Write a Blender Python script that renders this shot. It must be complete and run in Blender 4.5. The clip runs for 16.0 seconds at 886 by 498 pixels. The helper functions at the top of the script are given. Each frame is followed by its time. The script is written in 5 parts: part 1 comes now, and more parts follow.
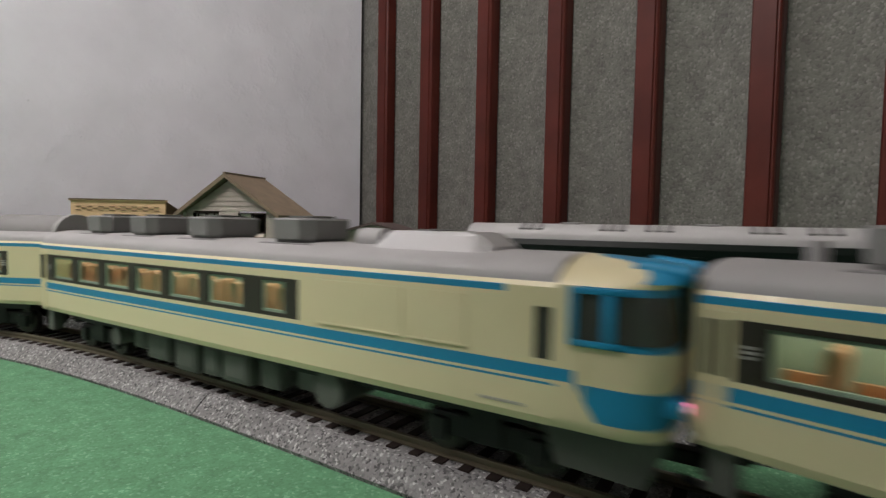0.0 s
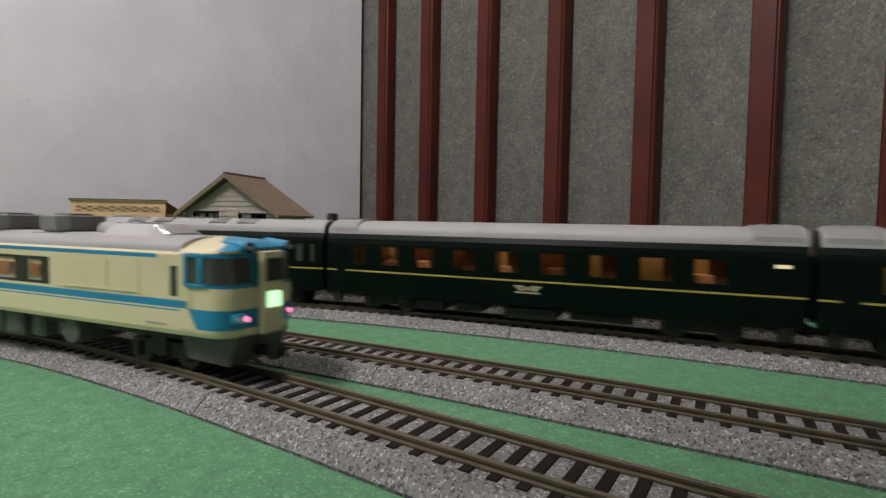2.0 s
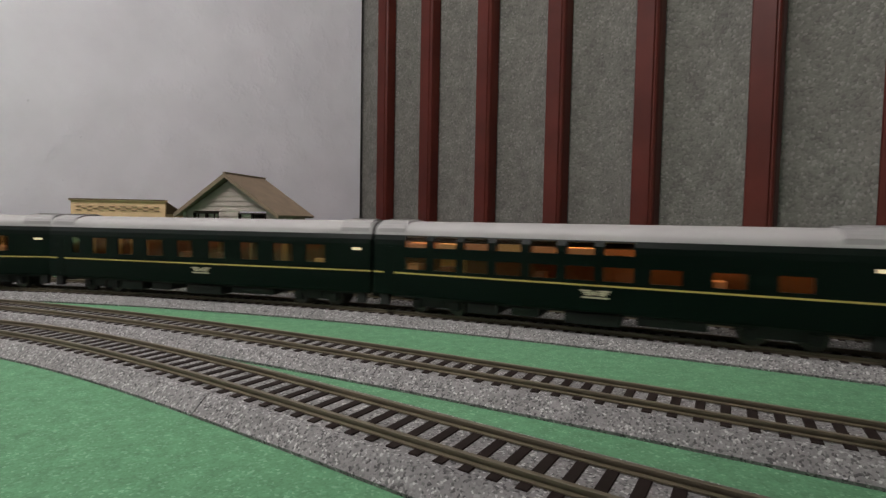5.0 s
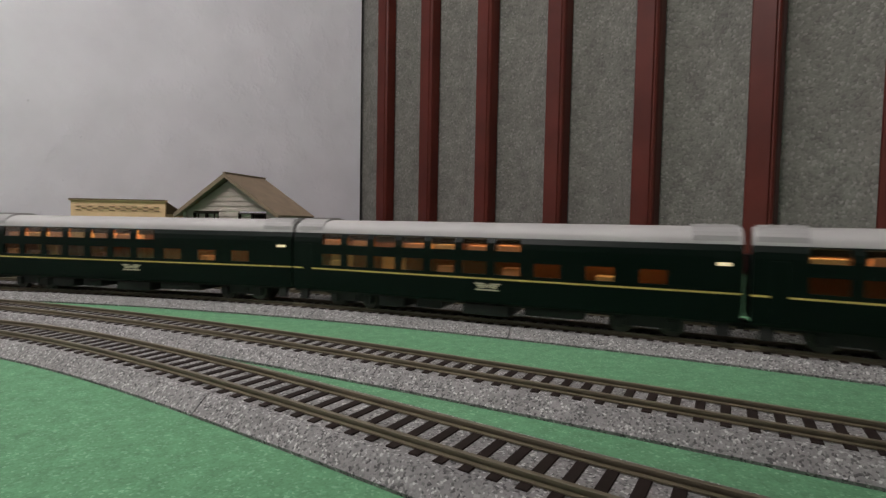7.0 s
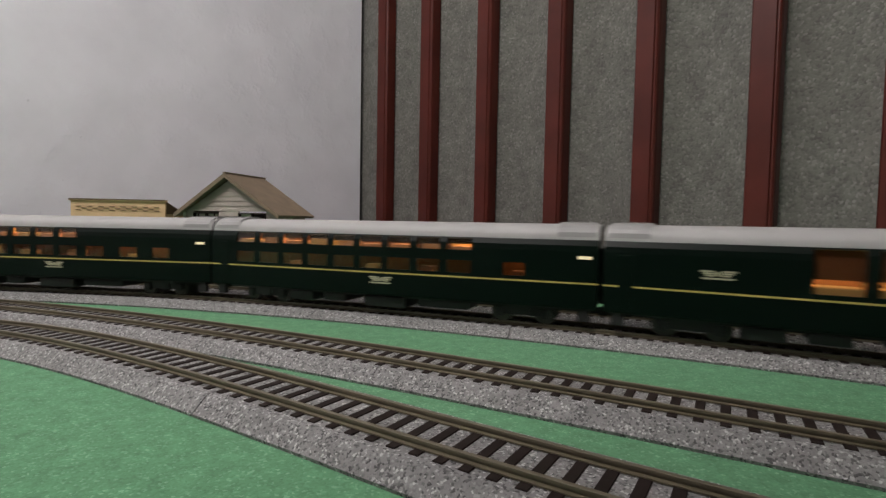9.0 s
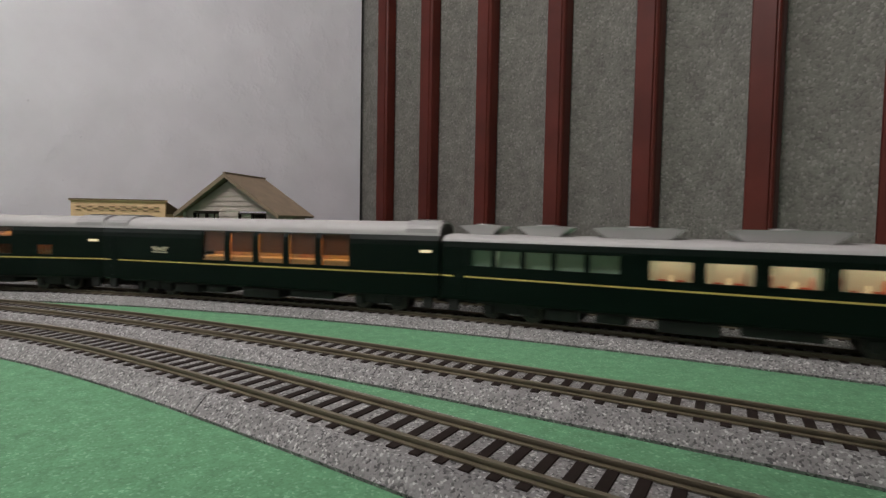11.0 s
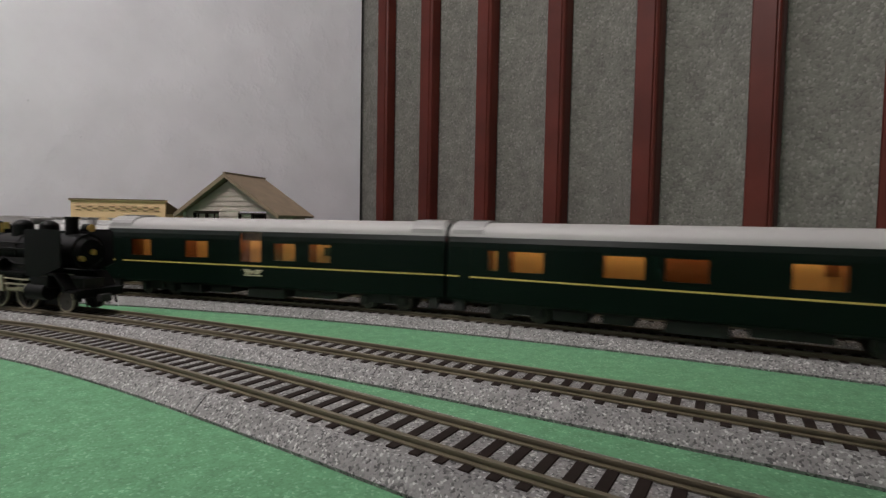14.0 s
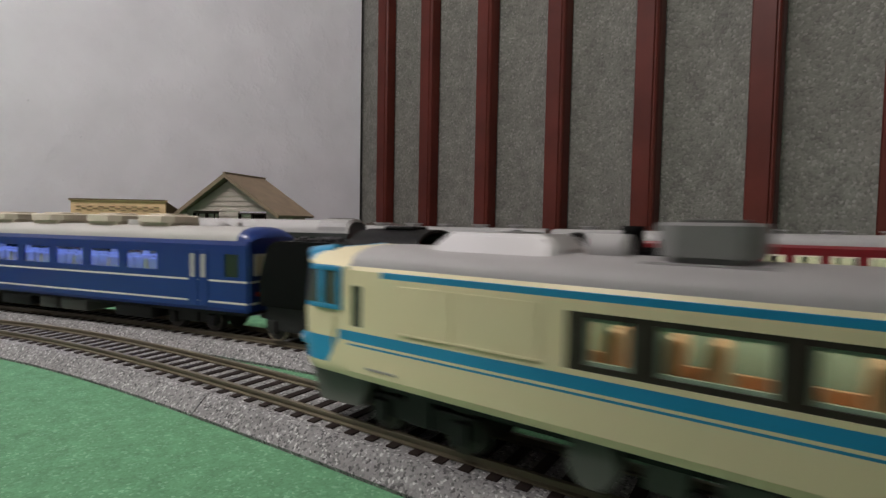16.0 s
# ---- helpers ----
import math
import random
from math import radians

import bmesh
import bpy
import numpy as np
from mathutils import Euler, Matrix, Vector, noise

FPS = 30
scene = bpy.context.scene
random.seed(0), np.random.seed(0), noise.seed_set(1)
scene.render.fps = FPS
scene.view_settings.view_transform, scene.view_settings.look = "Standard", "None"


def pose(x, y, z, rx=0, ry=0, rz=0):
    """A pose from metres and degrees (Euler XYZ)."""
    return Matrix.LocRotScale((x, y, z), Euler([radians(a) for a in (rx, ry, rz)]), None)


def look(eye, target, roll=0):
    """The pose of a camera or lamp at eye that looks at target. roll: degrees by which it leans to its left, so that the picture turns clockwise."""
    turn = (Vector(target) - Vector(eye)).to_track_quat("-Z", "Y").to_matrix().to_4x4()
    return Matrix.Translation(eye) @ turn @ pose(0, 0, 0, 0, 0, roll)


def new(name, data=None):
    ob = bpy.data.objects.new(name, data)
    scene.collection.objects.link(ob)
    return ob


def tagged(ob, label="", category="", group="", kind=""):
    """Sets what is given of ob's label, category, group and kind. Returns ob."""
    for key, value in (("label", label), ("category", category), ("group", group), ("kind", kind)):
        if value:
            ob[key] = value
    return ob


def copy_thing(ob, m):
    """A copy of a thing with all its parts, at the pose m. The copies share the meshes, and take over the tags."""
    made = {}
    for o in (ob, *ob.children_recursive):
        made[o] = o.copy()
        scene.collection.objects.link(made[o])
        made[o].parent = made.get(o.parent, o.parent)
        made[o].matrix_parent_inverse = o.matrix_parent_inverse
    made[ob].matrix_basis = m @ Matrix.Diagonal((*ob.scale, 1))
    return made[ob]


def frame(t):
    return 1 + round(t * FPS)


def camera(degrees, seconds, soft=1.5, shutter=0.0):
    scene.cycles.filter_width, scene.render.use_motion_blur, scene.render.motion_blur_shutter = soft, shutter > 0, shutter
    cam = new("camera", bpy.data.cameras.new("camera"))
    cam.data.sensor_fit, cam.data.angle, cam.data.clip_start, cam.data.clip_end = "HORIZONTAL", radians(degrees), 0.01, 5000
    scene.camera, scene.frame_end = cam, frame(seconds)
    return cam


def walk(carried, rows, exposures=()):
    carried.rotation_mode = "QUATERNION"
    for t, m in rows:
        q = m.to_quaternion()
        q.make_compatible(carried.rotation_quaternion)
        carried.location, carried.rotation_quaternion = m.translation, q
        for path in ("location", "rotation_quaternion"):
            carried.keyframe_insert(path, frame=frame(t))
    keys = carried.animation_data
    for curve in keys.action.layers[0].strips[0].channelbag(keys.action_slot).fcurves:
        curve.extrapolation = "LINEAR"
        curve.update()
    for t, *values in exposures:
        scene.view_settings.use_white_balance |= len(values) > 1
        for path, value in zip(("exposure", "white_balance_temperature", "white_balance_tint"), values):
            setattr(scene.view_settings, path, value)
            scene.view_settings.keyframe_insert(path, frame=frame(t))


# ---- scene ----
RAIL = 0.0085           # height of the rail tops over the board
EYE = (0.0, 0.0, 0.0628)

cam = camera(82.24, 16.0, soft=1.4, shutter=0.5)
VIEW = look(EYE, (0.0, math.cos(0.04799), EYE[2] - math.sin(0.04799)), 1.046)
walk(cam, [(0.0, VIEW), (16.0, VIEW)], [(0.0, 0.0), (16.0, 0.0)])

# ---- light: a dim room with one ceiling lamp ----
world = bpy.data.worlds.new("room_dusk")
scene.world = world
world.use_nodes = True
world.node_tree.nodes["Background"].inputs[0].default_value = (0.8, 0.9, 1.0, 1)
world.node_tree.nodes["Background"].inputs[1].default_value = 0.02


def round_lamp(name, place, radius, watts, colour):
    d = bpy.data.lights.new(name, "POINT")
    d.shadow_soft_size, d.energy, d.color = radius, watts, colour
    ob = new(name, d)
    ob.location = place
    return ob


round_lamp("ceiling_lamp_light", (-0.70, -0.30, 1.46), 0.19, 56.0, (1.0, 0.925, 0.91))


# ---- materials ----
def mat(name, colour, rough=0.5, metal=0.0, vary=0.08, scale=60.0, bump=0.0, bump_scale=400.0, dirt=0.0, emit=0.0, spec=0.5, coat=0.0):
    m = bpy.data.materials.new(name)
    m.use_nodes = True
    nt = m.node_tree
    b = nt.nodes["Principled BSDF"]
    b.inputs["Roughness"].default_value, b.inputs["Metallic"].default_value = rough, metal
    b.inputs["Specular IOR Level"].default_value = spec
    b.inputs["Coat Weight"].default_value = coat
    tc = nt.nodes.new("ShaderNodeTexCoord")
    n = nt.nodes.new("ShaderNodeTexNoise")
    n.inputs["Scale"].default_value, n.inputs["Detail"].default_value = scale, 5
    nt.links.new(tc.outputs["Object"], n.inputs["Vector"])
    ramp = nt.nodes.new("ShaderNodeValToRGB")
    ramp.color_ramp.elements[0].position, ramp.color_ramp.elements[1].position = 0.3, 0.7
    ramp.color_ramp.elements[0].color = (*[c * (1 - vary) for c in colour], 1)
    ramp.color_ramp.elements[1].color = (*[min(1, c * (1 + vary)) for c in colour], 1)
    nt.links.new(n.outputs["Fac"], ramp.inputs["Fac"])
    out = ramp.outputs["Color"]
    if dirt:
        n2 = nt.nodes.new("ShaderNodeTexNoise")
        n2.inputs["Scale"].default_value, n2.inputs["Detail"].default_value = scale * 6, 6
        nt.links.new(tc.outputs["Object"], n2.inputs["Vector"])
        mix = nt.nodes.new("ShaderNodeMixRGB")
        mix.blend_type, mix.inputs["Fac"].default_value = "OVERLAY", dirt
        nt.links.new(out, mix.inputs["Color1"])
        nt.links.new(n2.outputs["Fac"], mix.inputs["Color2"])
        out = mix.outputs["Color"]
    nt.links.new(out, b.inputs["Base Color"])
    if bump:
        n3 = nt.nodes.new("ShaderNodeTexNoise")
        n3.inputs["Scale"].default_value, n3.inputs["Detail"].default_value = bump_scale, 4
        nt.links.new(tc.outputs["Object"], n3.inputs["Vector"])
        bp = nt.nodes.new("ShaderNodeBump")
        bp.inputs["Strength"].default_value, bp.inputs["Distance"].default_value = bump, 0.3 / bump_scale
        nt.links.new(n3.outputs["Fac"], bp.inputs["Height"])
        nt.links.new(bp.outputs["Normal"], b.inputs["Normal"])
    if emit:
        b.inputs["Emission Color"].default_value = (*colour, 1)
        b.inputs["Emission Strength"].default_value = emit
    return m


def glass(name, tint, gloss=0.12, rough=0.05):
    m = bpy.data.materials.new(name)
    m.use_nodes = True
    nt = m.node_tree
    nt.nodes.remove(nt.nodes["Principled BSDF"])
    tr, gl, mx = (nt.nodes.new("ShaderNode" + k) for k in ("BsdfTransparent", "BsdfGlossy", "MixShader"))
    tr.inputs["Color"].default_value = (*tint, 1)
    gl.inputs["Roughness"].default_value = rough
    lw = nt.nodes.new("ShaderNodeLayerWeight")
    lw.inputs["Blend"].default_value = 0.35
    gain = nt.nodes.new("ShaderNodeMath")
    gain.operation, gain.inputs[1].default_value = "MULTIPLY", gloss * 2.5
    nt.links.new(lw.outputs["Facing"], gain.inputs[0])
    nt.links.new(gain.outputs[0], mx.inputs[0])
    nt.links.new(tr.outputs[0], mx.inputs[1])
    nt.links.new(gl.outputs[0], mx.inputs[2])
    nt.links.new(mx.outputs[0], nt.nodes["Material Output"].inputs[0])
    return m


def speckle(name, base, dark, light, cell, rough=0.9, bump=0.6):
    """crushed stone or flock: grains of three tones, with relief"""
    m = mat(name, base, rough, 0, 0.1, 18, 0)
    nt = m.node_tree
    b = nt.nodes["Principled BSDF"]
    b.inputs["Specular IOR Level"].default_value = 0.25
    tc = nt.nodes.new("ShaderNodeTexCoord")
    v = nt.nodes.new("ShaderNodeTexVoronoi")
    v.inputs["Scale"].default_value = 1 / cell
    nt.links.new(tc.outputs["Object"], v.inputs["Vector"])
    sep = nt.nodes.new("ShaderNodeSeparateColor")
    nt.links.new(v.outputs["Color"], sep.inputs["Color"])
    r = nt.nodes.new("ShaderNodeValToRGB")
    r.color_ramp.elements[0].color, r.color_ramp.elements[0].position = (*dark, 1), 0.05
    r.color_ramp.elements[1].color, r.color_ramp.elements[1].position = (*light, 1), 1.0
    e = r.color_ramp.elements.new(0.28)
    e.color = (*base, 1)
    e = r.color_ramp.elements.new(0.85)
    e.color = (*[c * 1.15 for c in base], 1)
    nt.links.new(sep.outputs[0], r.inputs["Fac"])
    big = nt.nodes.new("ShaderNodeTexNoise")
    big.inputs["Scale"].default_value, big.inputs["Detail"].default_value = 0.12 / cell, 4
    nt.links.new(tc.outputs["Object"], big.inputs["Vector"])
    mix = nt.nodes.new("ShaderNodeMixRGB")
    mix.blend_type, mix.inputs["Fac"].default_value = "OVERLAY", 0.35
    nt.links.new(r.outputs["Color"], mix.inputs["Color1"])
    nt.links.new(big.outputs["Fac"], mix.inputs["Color2"])
    nt.links.new(mix.outputs["Color"], b.inputs["Base Color"])
    bp = nt.nodes.new("ShaderNodeBump")
    bp.inputs["Strength"].default_value, bp.inputs["Distance"].default_value = bump, cell * 0.5
    nt.links.new(v.outputs["Distance"], bp.inputs["Height"])
    bp.invert = True
    nt.links.new(bp.outputs["Normal"], b.inputs["Normal"])
    return m


M_BOARD = speckle("green_flock", (0.108, 0.262, 0.140), (0.098, 0.240, 0.128), (0.19, 0.38, 0.23), 0.0007, 0.9, 0.2)
M_BALLAST = speckle("grey_ballast", (0.215, 0.214, 0.212), (0.085, 0.085, 0.085), (0.52, 0.52, 0.51), 0.00062, 0.9, 0.6)
M_TIE = mat("dark_brown_plastic", (0.017, 0.011, 0.009), 0.75, 0, 0.15, 300, spec=0.2)
M_RAIL = mat("bronzed_rail", (0.125, 0.108, 0.070), 0.5, 0.1, 0.12, 90)
M_WALLPAPER = mat("grey_white_wallpaper", (0.82, 0.825, 0.88), 0.85, 0, 0.05, 9, 0.45, 130, 0.06, spec=0.2)


def patchy_relief(m, scale):
    """let a bump show in scattered clusters only"""
    nt = m.node_tree
    bp = next(n for n in nt.nodes if n.type == "BUMP")
    src = bp.inputs["Height"].links[0].from_node
    n = nt.nodes.new("ShaderNodeTexNoise")
    n.inputs["Scale"].default_value, n.inputs["Detail"].default_value = scale, 6
    nt.links.new(src.inputs["Vector"].links[0].from_socket, n.inputs["Vector"])
    ramp = nt.nodes.new("ShaderNodeMapRange")
    for k, v in ((1, 0.50), (2, 0.70), (3, 0.10), (4, 1.0)):
        ramp.inputs[k].default_value = v
    nt.links.new(n.outputs["Fac"], ramp.inputs[0])
    mul = nt.nodes.new("ShaderNodeMath")
    mul.operation = "MULTIPLY"
    nt.links.new(src.outputs["Fac"], mul.inputs[0])
    nt.links.new(ramp.outputs[0], mul.inputs[1])
    nt.links.new(mul.outputs[0], bp.inputs["Height"])
    bp.inputs["Strength"].default_value = 0.85


patchy_relief(M_WALLPAPER, 22)
nt = M_WALLPAPER.node_tree          # raised chips in the embossed paper
first = next(n for n in nt.nodes if n.bl_idname == "ShaderNodeBump")
chips, cut, second, coord = (nt.nodes.new("ShaderNode" + k) for k in ("TexVoronoi", "ValToRGB", "Bump", "TexCoord"))
chips.inputs["Scale"].default_value, chips.inputs["Detail"].default_value = 46.0, 1.0
cut.color_ramp.elements[0].position, cut.color_ramp.elements[1].position = 0.03, 0.16
cut.color_ramp.elements[0].color, cut.color_ramp.elements[1].color = (1, 1, 1, 1), (0, 0, 0, 1)
second.inputs["Strength"].default_value, second.inputs["Distance"].default_value = 1.0, 0.006
nt.links.new(coord.outputs["Object"], chips.inputs["Vector"])
nt.links.new(chips.outputs["Distance"], cut.inputs["Fac"])
nt.links.new(cut.outputs["Color"], second.inputs["Height"])
nt.links.new(first.outputs["Normal"], second.inputs["Normal"])
nt.links.new(second.outputs["Normal"], nt.nodes["Principled BSDF"].inputs["Normal"])
M_FABRIC = speckle("grey_loop_fabric", (0.148, 0.148, 0.132), (0.120, 0.120, 0.107), (0.225, 0.225, 0.205), 0.0036, 0.95, 0.35)
M_POST = mat("red_brown_varnish", (0.080, 0.015, 0.010), 0.42, 0, 0.18, 12, 0.05, 200, spec=0.25)
M_PLASTER = mat("off_white_plaster", (0.74, 0.73, 0.72), 0.9, 0, 0.04, 4)
M_FLOOR = mat("brown_floor_wood", (0.22, 0.13, 0.07), 0.5, 0, 0.2, 6)
M_TABLEWOOD = mat("pale_plywood", (0.48, 0.36, 0.22), 0.6, 0, 0.12, 10)
M_CREAM = mat("cream_paint", (0.76, 0.685, 0.43), 0.33, 0, 0.03, 25, coat=0.15)
M_BLUE = mat("sky_blue_paint", (0.018, 0.26, 0.47), 0.33, 0, 0.05, 25, coat=0.15)
M_ROOFGREY = mat("grey_roof_paint", (0.37, 0.365, 0.36), 0.55, 0, 0.06, 60)
M_ACGREY = mat("dark_grey_plastic", (0.225, 0.222, 0.218), 0.6, 0, 0.06, 80)
M_SILVER = mat("silver_paint", (0.37, 0.368, 0.362), 0.55, 0.0, 0.04, 50)
M_BRIGHT = mat("bright_silver", (0.58, 0.575, 0.57), 0.28, 0.45, 0.03, 50)
M_GREEN = mat("dark_green_paint", (0.0012, 0.0056, 0.0034), 0.36, 0, 0.08, 25, spec=0.16)
M_GOLD = mat("yellow_gold_line", (0.50, 0.41, 0.11), 0.4, 0, 0.04, 40)
M_EMBLEM = mat("pale_gold_emblem", (0.55, 0.52, 0.36), 0.4, 0.3, 0.05, 60)
M_BLACK = mat("black_plastic", (0.008, 0.008, 0.008), 0.6, 0, 0.15, 90)
M_SOOT = mat("satin_black_paint", (0.0026, 0.0026, 0.0027), 0.45, 0, 0.2, 50, spec=0.13)
M_UNDER = mat("grey_green_underfloor", (0.095, 0.100, 0.088), 0.6, 0, 0.1, 80)
M_STEEL = mat("worn_steel", (0.42, 0.38, 0.28), 0.4, 0.55, 0.1, 90)
M_WHEEL = mat("dark_wheel_metal", (0.06, 0.055, 0.05), 0.45, 0.6, 0.1, 90)
M_BRASS = mat("brass", (0.62, 0.43, 0.13), 0.3, 0.9, 0.05, 90)
M_WINFRAME = mat("dark_bronze_frame", (0.030, 0.024, 0.018), 0.4, 0, 0.08, 60)
M_SEAT = mat("orange_brown_seat", (0.62, 0.34, 0.19), 0.6, 0, 0.08, 90)
M_CHAIR = mat("red_chair", (0.45, 0.09, 0.04), 0.6, 0, 0.1, 90)
M_AMBER = mat("amber_wood_panel", (0.60, 0.43, 0.21), 0.6, 0, 0.12, 60)
M_DARKWOOD = mat("dark_red_wood_panel", (0.17, 0.070, 0.036), 0.6, 0, 0.15, 60)
M_IVORY = mat("ivory_interior", (0.70, 0.62, 0.45), 0.6, 0, 0.05, 60)
M_PALEWALL = mat("pale_coach_interior", (0.76, 0.74, 0.66), 0.6, 0, 0.05, 60)
M_PALEGREEN = mat("pale_green_interior", (0.42, 0.52, 0.42), 0.6, 0, 0.05, 60)
M_REDPAINT = mat("crimson_paint", (0.16, 0.007, 0.012), 0.38, 0, 0.06, 30, coat=0.1)
M_WHITE = mat("white_window_frame", (0.72, 0.68, 0.60), 0.5, 0, 0.04, 60)
M_NAVY = mat("deep_blue_paint", (0.006, 0.032, 0.18), 0.32, 0, 0.06, 30, coat=0.2)
M_CREAMUNIT = mat("cream_roof_unit", (0.56, 0.50, 0.40), 0.6, 0, 0.05, 60)
M_IVROOF = mat("ivory_grey_roof", (0.40, 0.395, 0.37), 0.55, 0, 0.05, 50)
M_TAN = mat("tan_plastic", (0.66, 0.46, 0.26), 0.65, 0, 0.06, 50)
M_TANDARK = mat("brown_brick_relief", (0.13, 0.08, 0.04), 0.7, 0, 0.1, 60)
M_SIDING = mat("grey_taupe_siding", (0.36, 0.32, 0.28), 0.7, 0, 0.08, 60)
M_SHINGLE = mat("olive_brown_roof", (0.20, 0.15, 0.10), 0.7, 0, 0.12, 80, 0.3, 900)
M_BROWNROOF = mat("dark_brown_roof", (0.075, 0.05, 0.045), 0.7, 0, 0.12, 80)
M_SIGNRED = mat("shop_red", (0.42, 0.04, 0.04), 0.6, 0, 0.1, 80)
L_WARM = mat("warm_light_bar", (1.0, 0.70, 0.40), 0.5, emit=6.6)
L_DIM = mat("dim_warm_light_bar", (1.0, 0.78, 0.52), 0.5, emit=2.4)
L_COOL = mat("cool_light_bar", (1.0, 0.90, 0.78), 0.5, emit=6.0)
L_BLUE = mat("blue_light_bar", (0.13, 0.20, 1.0), 0.5, emit=5.5)
L_PALE = mat("pale_light_bar", (1.0, 0.90, 0.74), 0.5, emit=1.9)
L_CREAM = mat("cream_light_bar", (1.0, 0.90, 0.76), 0.5, emit=2.9)
L_HEAD = mat("lit_head_sign", (0.55, 1.0, 0.55), 0.4, emit=1.3)
L_SIGN = mat("lit_destination_sign", (1.0, 0.80, 0.50), 0.4, emit=0.45)
L_TAIL = mat("lit_tail_lamp", (1.0, 0.25, 0.45), 0.4, emit=1.5)
G_CLEAR = glass("clear_pane", (0.80, 0.86, 0.82))
G_SMOKE = glass("brown_tinted_pane", (0.78, 0.72, 0.61))
G_DARK = glass("dark_cab_pane", (0.25, 0.28, 0.27))


# ---- mesh helpers ----
def mesh_of(bm, mats, smooth=False):
    me = bpy.data.meshes.new("m")
    bm.to_mesh(me)
    bm.free()
    for k in mats if isinstance(mats, (list, tuple)) else [mats]:
        me.materials.append(k)
    if smooth:
        me.shade_smooth()
        me.set_sharp_from_angle(angle=radians(38))
    return me


def part(name, bm, material, parent, label="", smooth=False, at=None):
    me = bm if isinstance(bm, bpy.types.Mesh) else mesh_of(bm, material, smooth)
    ob = new(name, me)
    ob.parent = parent
    if at is not None:
        ob.matrix_basis = at
    return tagged(ob, label) if label else ob


def thing(name, label, category, group="", kind="", m=None):
    ob = tagged(new(name), label, category, group, kind)
    if m is not None:
        ob.matrix_basis = m
    return ob


def box(bm, x0, x1, y0, y1, z0, z1, bevel=0.0, mi=0):
    vs = [bm.verts.new((x, y, z)) for x in (x0, x1) for y in (y0, y1) for z in (z0, z1)]
    fs = [bm.faces.new([vs[i] for i in f]) for f in ((0, 1, 3, 2), (4, 6, 7, 5), (0, 4, 5, 1), (2, 3, 7, 6), (0, 2, 6, 4), (1, 5, 7, 3))]
    for f in fs:
        f.material_index = mi
    if bevel:
        es = list({e for f in fs for e in f.edges})
        bmesh.ops.bevel(bm, geom=es, offset=bevel, segments=2, affect="EDGES", profile=0.5)
    return bm


def bx(*a, **k):
    return box(bmesh.new(), *a, **k)


def cyl(bm, p, q, r, r2=None, seg=16, mi=0):
    p, q = Vector(p), Vector(q)
    m = Matrix.Translation((p + q) / 2) @ (q - p).to_track_quat("Z", "Y").to_matrix().to_4x4()
    o = bmesh.ops.create_cone(bm, cap_ends=True, segments=seg, radius1=r, radius2=r if r2 is None else r2, depth=(q - p).length, matrix=m)
    for f in {f for v in o["verts"] for f in v.link_faces}:
        f.material_index = mi
    return bm


def loft(bm, rings, mi=0, cap=True, closed=True):
    vs = [[bm.verts.new(p) for p in r] for r in rings]
    n = len(rings[0])
    for a, b in zip(vs, vs[1:]):
        for i in range(n if closed else n - 1):
            f = bm.faces.new((a[i], a[(i + 1) % n], b[(i + 1) % n], b[i]))
            f.material_index = mi
    if cap:
        bm.faces.new(vs[0][::-1]).material_index = mi
        bm.faces.new(vs[-1]).material_index = mi
    return bm


def ring_wall(bm, a, b, z0, z1, t, mi=0):
    """an upright slab from a to b in plan"""
    d = Vector((b[0] - a[0], b[1] - a[1])).normalized()
    n = Vector((-d.y, d.x)) * t
    pts = [(a[0], a[1]), (b[0], b[1]), (b[0] + n.x, b[1] + n.y), (a[0] + n.x, a[1] + n.y)]
    return loft(bm, [[(x, y, z0) for x, y in pts], [(x, y, z1) for x, y in pts]], mi)


